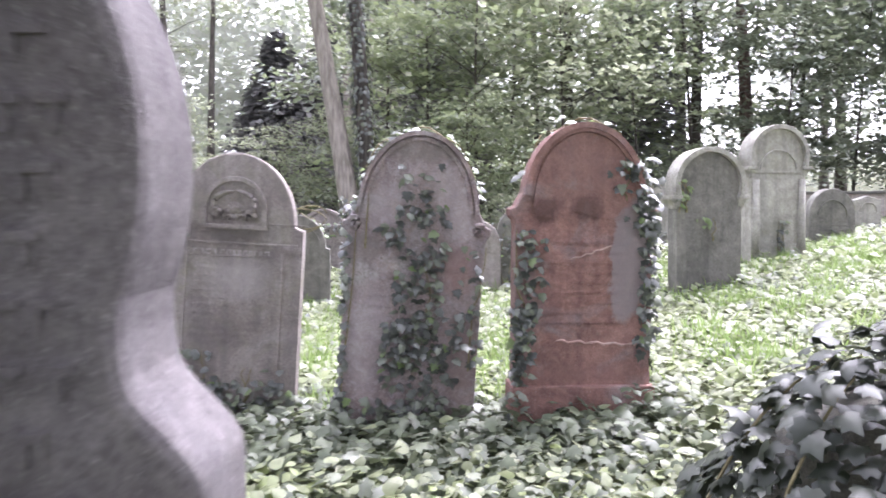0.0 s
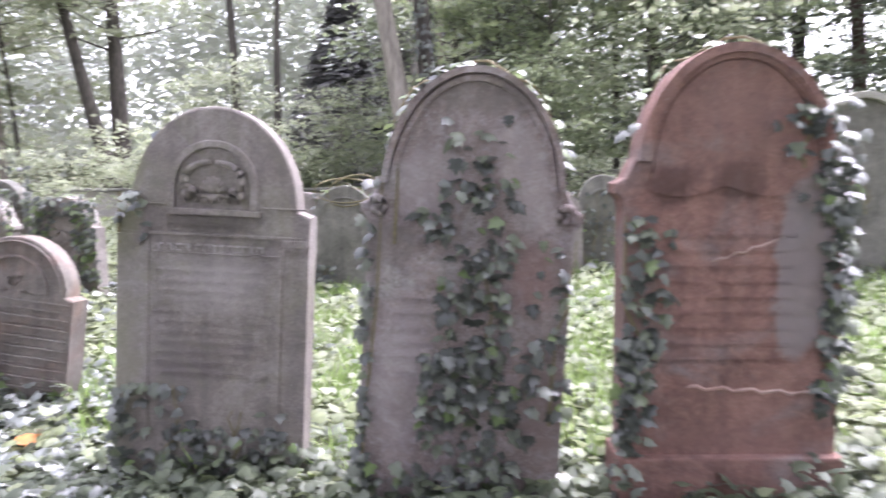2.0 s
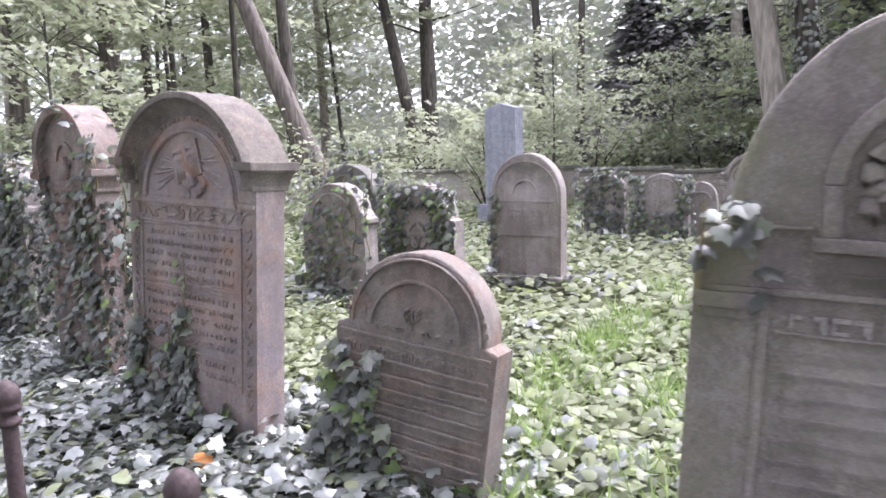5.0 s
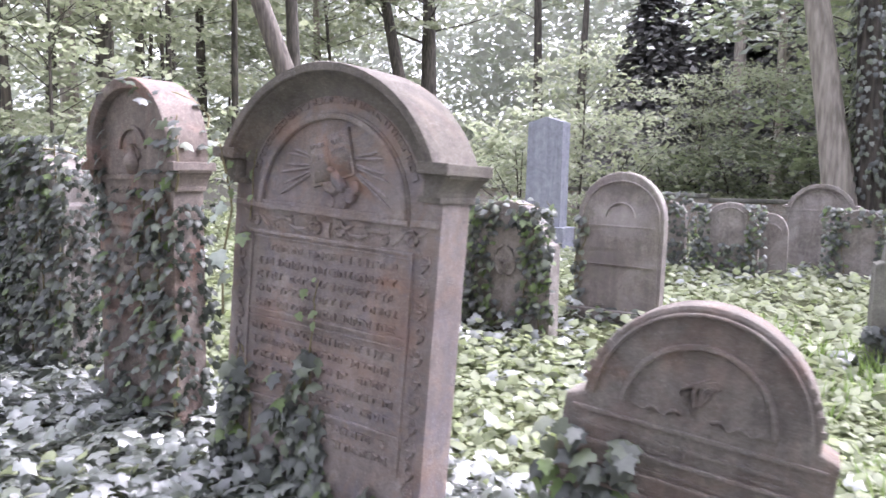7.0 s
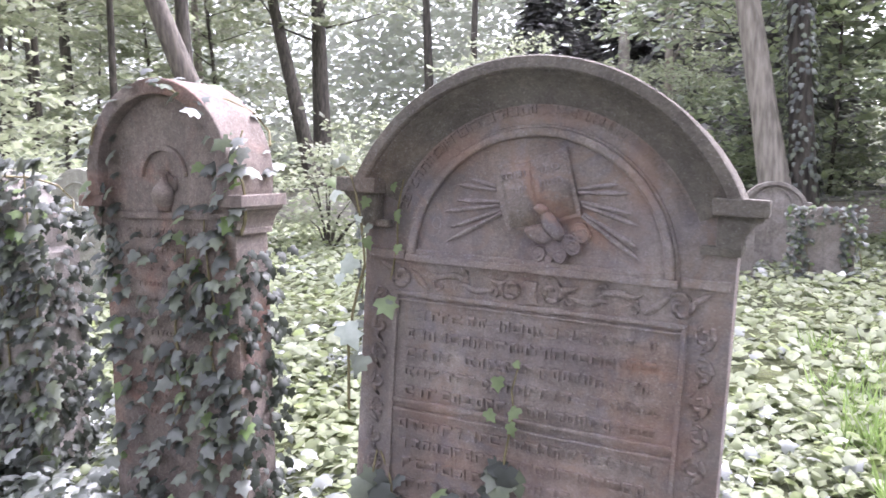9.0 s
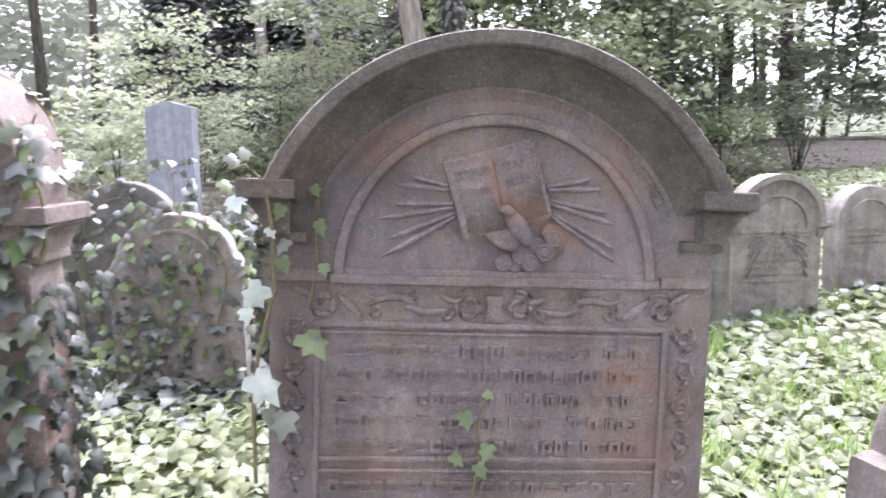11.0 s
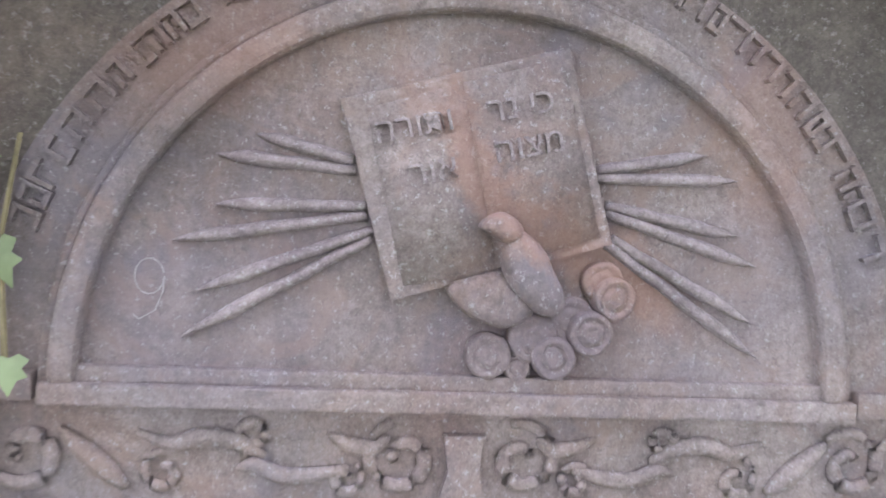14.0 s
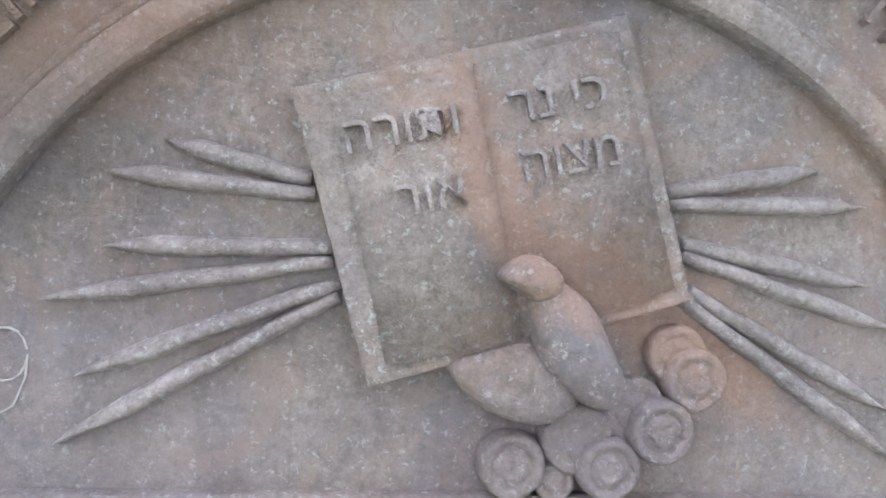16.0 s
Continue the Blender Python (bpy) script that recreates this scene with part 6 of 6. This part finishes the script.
for k in range(9):
    tree(g.choice((0, 1, 4)), g.uniform(-40, -16), g.uniform(4, 30), g.uniform(0, 360), g.uniform(0.9, 1.2), g.choice((M_BARK, M_BARKPALE)), M_TREELIGHT, "slender woodland tree with light foliage")
# unseen wood behind the walker, added to keep front light off the stones
for k in range(22):
    x = -26 + 52 * (k + g.uniform(0.1, 0.9)) / 22
    tree(g.choice((0, 1, 2)), x, -6.5 - g.uniform(0, 5), g.uniform(0, 360), g.uniform(1.35, 1.75), M_BARK, M_TREEDARK, "unseen woodland tree added to block light behind the walker")
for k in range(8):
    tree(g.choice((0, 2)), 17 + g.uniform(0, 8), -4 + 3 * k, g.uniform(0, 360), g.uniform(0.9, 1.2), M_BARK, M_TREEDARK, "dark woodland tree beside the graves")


def shrub(x, y, s, leaf, seed, label):
    t = thing("shrub", pose(x, y, float(ground_z(x, y)) - 0.03), label, "shrub", "shrubs behind the graves")
    cm, C = crown_mesh("foliage", 26, 60, 0.22 * s, 0.10 * s, OVAL if s > 1.6 else BLADE, 0.4, seed, 1.0 * s, 1.5 * s, 0.15)
    mesh_ob("foliage", cm, leaf, t)["kind"] = "stuff"
    bm = bmesh.new()
    for c in C[::3]:
        tube(bm, [(0, 0, -0.1), (c[0] * 0.4, c[1] * 0.4, c[2] * 0.6), tuple(c)], [0.025, 0.015, 0.006], 5)
    part("branch", bm, M_BARK, t)


for k, (x, y, s, leaf) in enumerate(((-5.0, 21.6, 1.2, M_TREE), (-3.6, 21.8, 1.2, M_TREELIGHT), (-7.0, 16.8, 1.1, M_TREELIGHT), (-8.8, 15.4, 1.1, M_TREELIGHT), (-10.4, 14.2, 1.2, M_TREELIGHT), (-11.8, 12.2, 1.2, M_TREELIGHT),
                                     (-13.0, 9.6, 1.2, M_TREELIGHT), (-14, 7, 1.2, M_TREELIGHT), (-0.3, 21.2, 1.1, M_TREELIGHT), (1.6, 16.0, 0.8, M_TREELIGHT), (-6.2, 21.6, 1.6, M_TREELIGHT), (-8.2, 22.0, 1.7, M_TREELIGHT),
                                     (-10.5, 22, 1.6, M_TREELIGHT), (-2.0, 22, 1.3, M_TREE), (1.5, 22, 1.4, M_TREE), (4.0, 18.0, 1.0, M_TREE), (6.5, 19, 1.0, M_TREEDARK), (-16, 10, 1.5, M_TREELIGHT), (-20, 16, 1.6, M_TREELIGHT), (2.4, 11.6, 0.45, M_TREELIGHT))):
    shrub(x, y, s, leaf, 300 + k, "leafy grey-green shrub near the boundary wall" if leaf is not M_TREELIGHT else "bright yellow-green shrub near the graves")


# far woods on the slope, distance haze put into their pale leaf colour
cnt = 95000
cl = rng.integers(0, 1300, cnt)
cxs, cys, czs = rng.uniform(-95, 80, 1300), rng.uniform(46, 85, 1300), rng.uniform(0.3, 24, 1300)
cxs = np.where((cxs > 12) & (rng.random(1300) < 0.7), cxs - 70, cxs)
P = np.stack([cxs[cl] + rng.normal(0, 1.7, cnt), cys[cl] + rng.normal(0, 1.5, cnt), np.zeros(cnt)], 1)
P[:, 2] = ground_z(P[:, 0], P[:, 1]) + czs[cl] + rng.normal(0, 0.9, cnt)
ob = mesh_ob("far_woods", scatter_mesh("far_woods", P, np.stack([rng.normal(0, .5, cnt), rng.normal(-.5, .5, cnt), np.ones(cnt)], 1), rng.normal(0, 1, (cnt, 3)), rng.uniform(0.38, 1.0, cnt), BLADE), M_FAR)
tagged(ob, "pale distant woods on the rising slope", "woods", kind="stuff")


# ---- plants on the ground ----
FOOT = [(st.matrix_world.translation.x, st.matrix_world.translation.y) for st in bpy.data.objects if st.get("category") in ("headstone", "gravestone")]
FOOT = np.array(FOOT)


def ground_points(n, x0, x1, y0, y1):
    return rng.uniform(x0, x1, n), rng.uniform(y0, y1, n)


def cover(name, x, y, size, lift, mat, shape, label, category="plants"):
    n = len(x)
    z = ground_z(x, y) + np.abs(rng.normal(0, 1, n)) * lift
    N = np.stack([rng.normal(0, 0.42, n), rng.normal(-0.12, 0.42, n), np.ones(n)], 1)
    T = np.stack([rng.normal(0, 1, n), rng.normal(0, 1, n), rng.normal(-0.15, 0.2, n)], 1)
    ob = mesh_ob(name, scatter_mesh(name, np.stack([x, y, z], 1), N, T, size, shape), mat)
    return tagged(ob, label, category, kind="stuff")


def ivy_share(x, y):
    """How far ivy takes over from lighter plants: round the stones and along the lower left."""
    d = np.sqrt(((np.stack([x, y], 1)[:, None] - FOOT[None]) ** 2).sum(2)).min(1)
    front = np.exp(-((y - 4.3) / 0.5) ** 2) * (x < 1.3) * (x > -2.2)
    near = 1 / (1 + np.exp((y - 4.2 + 0.5 * (x - 1.6)) * 3.0)) * (x > -0.6)
    low = 1 / (1 + np.exp(((x + 2.3) + 0.35 * (y - 5.4)) * 2.2)) * (y < 6.7)
    patch = 0.5 + 0.5 * np.sin(1.9 * x + 1.1 * y) * np.sin(1.4 * y - 0.7 * x)
    return np.clip(1.15 * np.exp(-(d / 0.46) ** 2) + 1.1 * front + 0.18 * near + 0.75 * low + 0.25 * patch - 0.1, 0, 1)


x, y = ground_points(76000, -8.5, 4.5, 1.4, 9.0)
pick = rng.random(len(x)) < ivy_share(x, y)
pale = x + rng.normal(0, 0.45, len(x)) < -2.1
for sel, mat, label in ((pick & pale, M_CARPET, "pale glossy ivy covering the ground round the graves"), (pick & ~pale, M_IVYGROUND, "dark ivy covering the ground before a row of graves")):
    cover("ivy_carpet", x[sel], y[sel], rng.uniform(0.055, 0.105, int(sel.sum())), 0.06, mat, IVY, label)
cover("low_plants", x[~pick], y[~pick], rng.uniform(0.045, 0.095, int((~pick).sum())), 0.05, M_COVER, OVAL, "light green low plants covering the ground")
x, y = ground_points(26000, -13, 10, -6, 1.7)
cover("low_plants_path", x, y, rng.uniform(0.05, 0.09, len(x)), 0.03, M_COVER, OVAL, "light green low plants along the walked strip")
x, y = ground_points(70000, -15, 16, 8.6, 21)
pick = rng.random(len(x)) < 0.7 * ivy_share(x, y)
cover("ivy_carpet_back", x[pick], y[pick], rng.uniform(0.08, 0.14, int(pick.sum())), 0.06, M_CARPET, IVY, "ivy round the graves of the rows behind")
cover("low_plants_back", x[~pick], y[~pick], rng.uniform(0.07, 0.13, int((~pick).sum())), 0.06, M_COVER, OVAL, "light green low plants between the rows behind")
x, y = ground_points(9000, 4.4, 10, 1.5, 9)
cover("low_plants_slope", x, y, rng.uniform(0.08, 0.15, len(x)), 0.06, M_COVER, OVAL, "light green low plants on the slope")
x, y = ground_points(9000, -15, -8.4, 1.5, 8.8)
cover("low_plants_edge", x, y, rng.uniform(0.08, 0.14, len(x)), 0.06, M_COVER, OVAL, "light green low plants at the wood's edge")
# grass tufts
cnt = 20000
cxs, cys = rng.uniform(-3, 6.5, 330), rng.uniform(4.8, 11, 330)
k = rng.integers(0, 330, cnt)
x, y = cxs[k] + rng.normal(0, 0.10, cnt), cys[k] + rng.normal(0, 0.10, cnt)
tip = np.stack([rng.normal(0, 0.45, cnt), rng.normal(0, 0.45, cnt), np.ones(cnt)], 1)
GRASS = (np.array([(-0.03, 0, 0), (0.03, 0, 0), (0.022, 0.55, 0.03), (0, 1, 0.12), (-0.022, 0.55, 0.03)]), [(0, 1, 2, 4), (4, 2, 3)])
M_GRASS = leaf_mat("grass_blades", [(0.12, 0.22, 0.04), (0.2, 0.32, 0.06), (0.27, 0.36, 0.12)], 0.5, 0.4)
ob = mesh_ob("grass", scatter_mesh("grass", np.stack([x, y, ground_z(x, y)], 1), rng.normal(0, 1, (cnt, 3)) + np.array((0, -0.5, 0)), tip, rng.uniform(0.10, 0.24, cnt), GRASS), M_GRASS)
tagged(ob, "tufts of green grass among the low plants", "grass", kind="stuff")
# fallen leaves
for k, (x, y, size) in enumerate(((-3.98, 5.65, 0.13), (-2.46, 5.09, 0.12), (-3.35, 5.25, 0.08))):
    me = scatter_mesh("fallen_leaf", np.array([[0, 0, 0.0]]), np.array([[0.2, -0.3, 1]]), np.array([[math.cos(k), math.sin(k), 0.1]]), np.array([size]), IVY)
    ob = mesh_ob("fallen_leaf", me, M_DRY)
    ob.matrix_world = pose(x, y, float(ground_z(x, y)) + 0.09)
    tagged(ob, "dry orange fallen leaf lying on ivy", "leaf", "fallen leaves")

# leaves nearest to the walk, one by one
ones = [scatter_mesh("leaf", np.zeros((1, 3)), np.array([[0, 0, 1.0]]), np.array([[0, 1.0, 0]]), np.array([1.0]), shape) for shape in (IVY, OVAL)]
ones[0].materials.append(M_IVY)
ones[1].materials.append(M_COVER)
bed = thing("ground_plants", pose(0, 0, 0), "ivy and low plants beside the walked strip", "plants", kind="structure")
for k in range(300):
    x, y = rng.uniform(-4.2, 1.2), rng.uniform(3.2, 4.6)
    if k % 2:
        x, y = rng.uniform(-5.6, -3.0), rng.uniform(4.7, 5.9)
    ob = new("leaf", ones[0 if rng.random() < 0.6 else 1])
    ob.parent = bed
    s = float(rng.uniform(0.06, 0.11))
    ob.matrix_local = pose(x, y, float(ground_z(x, y)) + rng.uniform(0.07, 0.12), rng.normal(8, 18), rng.normal(0, 18), rng.uniform(0, 360)) @ Matrix.Scale(s, 4)

# stones of the wall
blocks = []
for k in range(6):
    bm = bmesh.new()
    box(bm, -0.5, 0.5, -0.5, 0.5, -0.5, 0.5, 0.07)
    for v in bm.verts:
        v.co += Vector((g.uniform(-0.06, 0.06), g.uniform(-0.06, 0.06), g.uniform(-0.06, 0.06)))
    me = bpy.data.meshes.new("wall_stone")
    bm.to_mesh(me)
    bm.free()
    me.materials.append(S_WALL)
    blocks.append(me)
n = 0
for row in range(5):
    x = -9 + g.uniform(0, 0.3)
    while x < 15 and n < 300:
        w = g.uniform(0.28, 0.55)
        z = float(ground_z(x + w / 2, 20)) + 0.02 + row * 0.142
        ob = new("wall_stone", g.choice(blocks))
        ob.parent = wall
        ob.matrix_local = pose(x + w / 2, wall_y(x) - 0.17, z + 0.07, 0, g.uniform(-2, 2), 0) @ Matrix.Diagonal((w - 0.02, 0.10, 0.125, 1))
        x += w
        n += 1
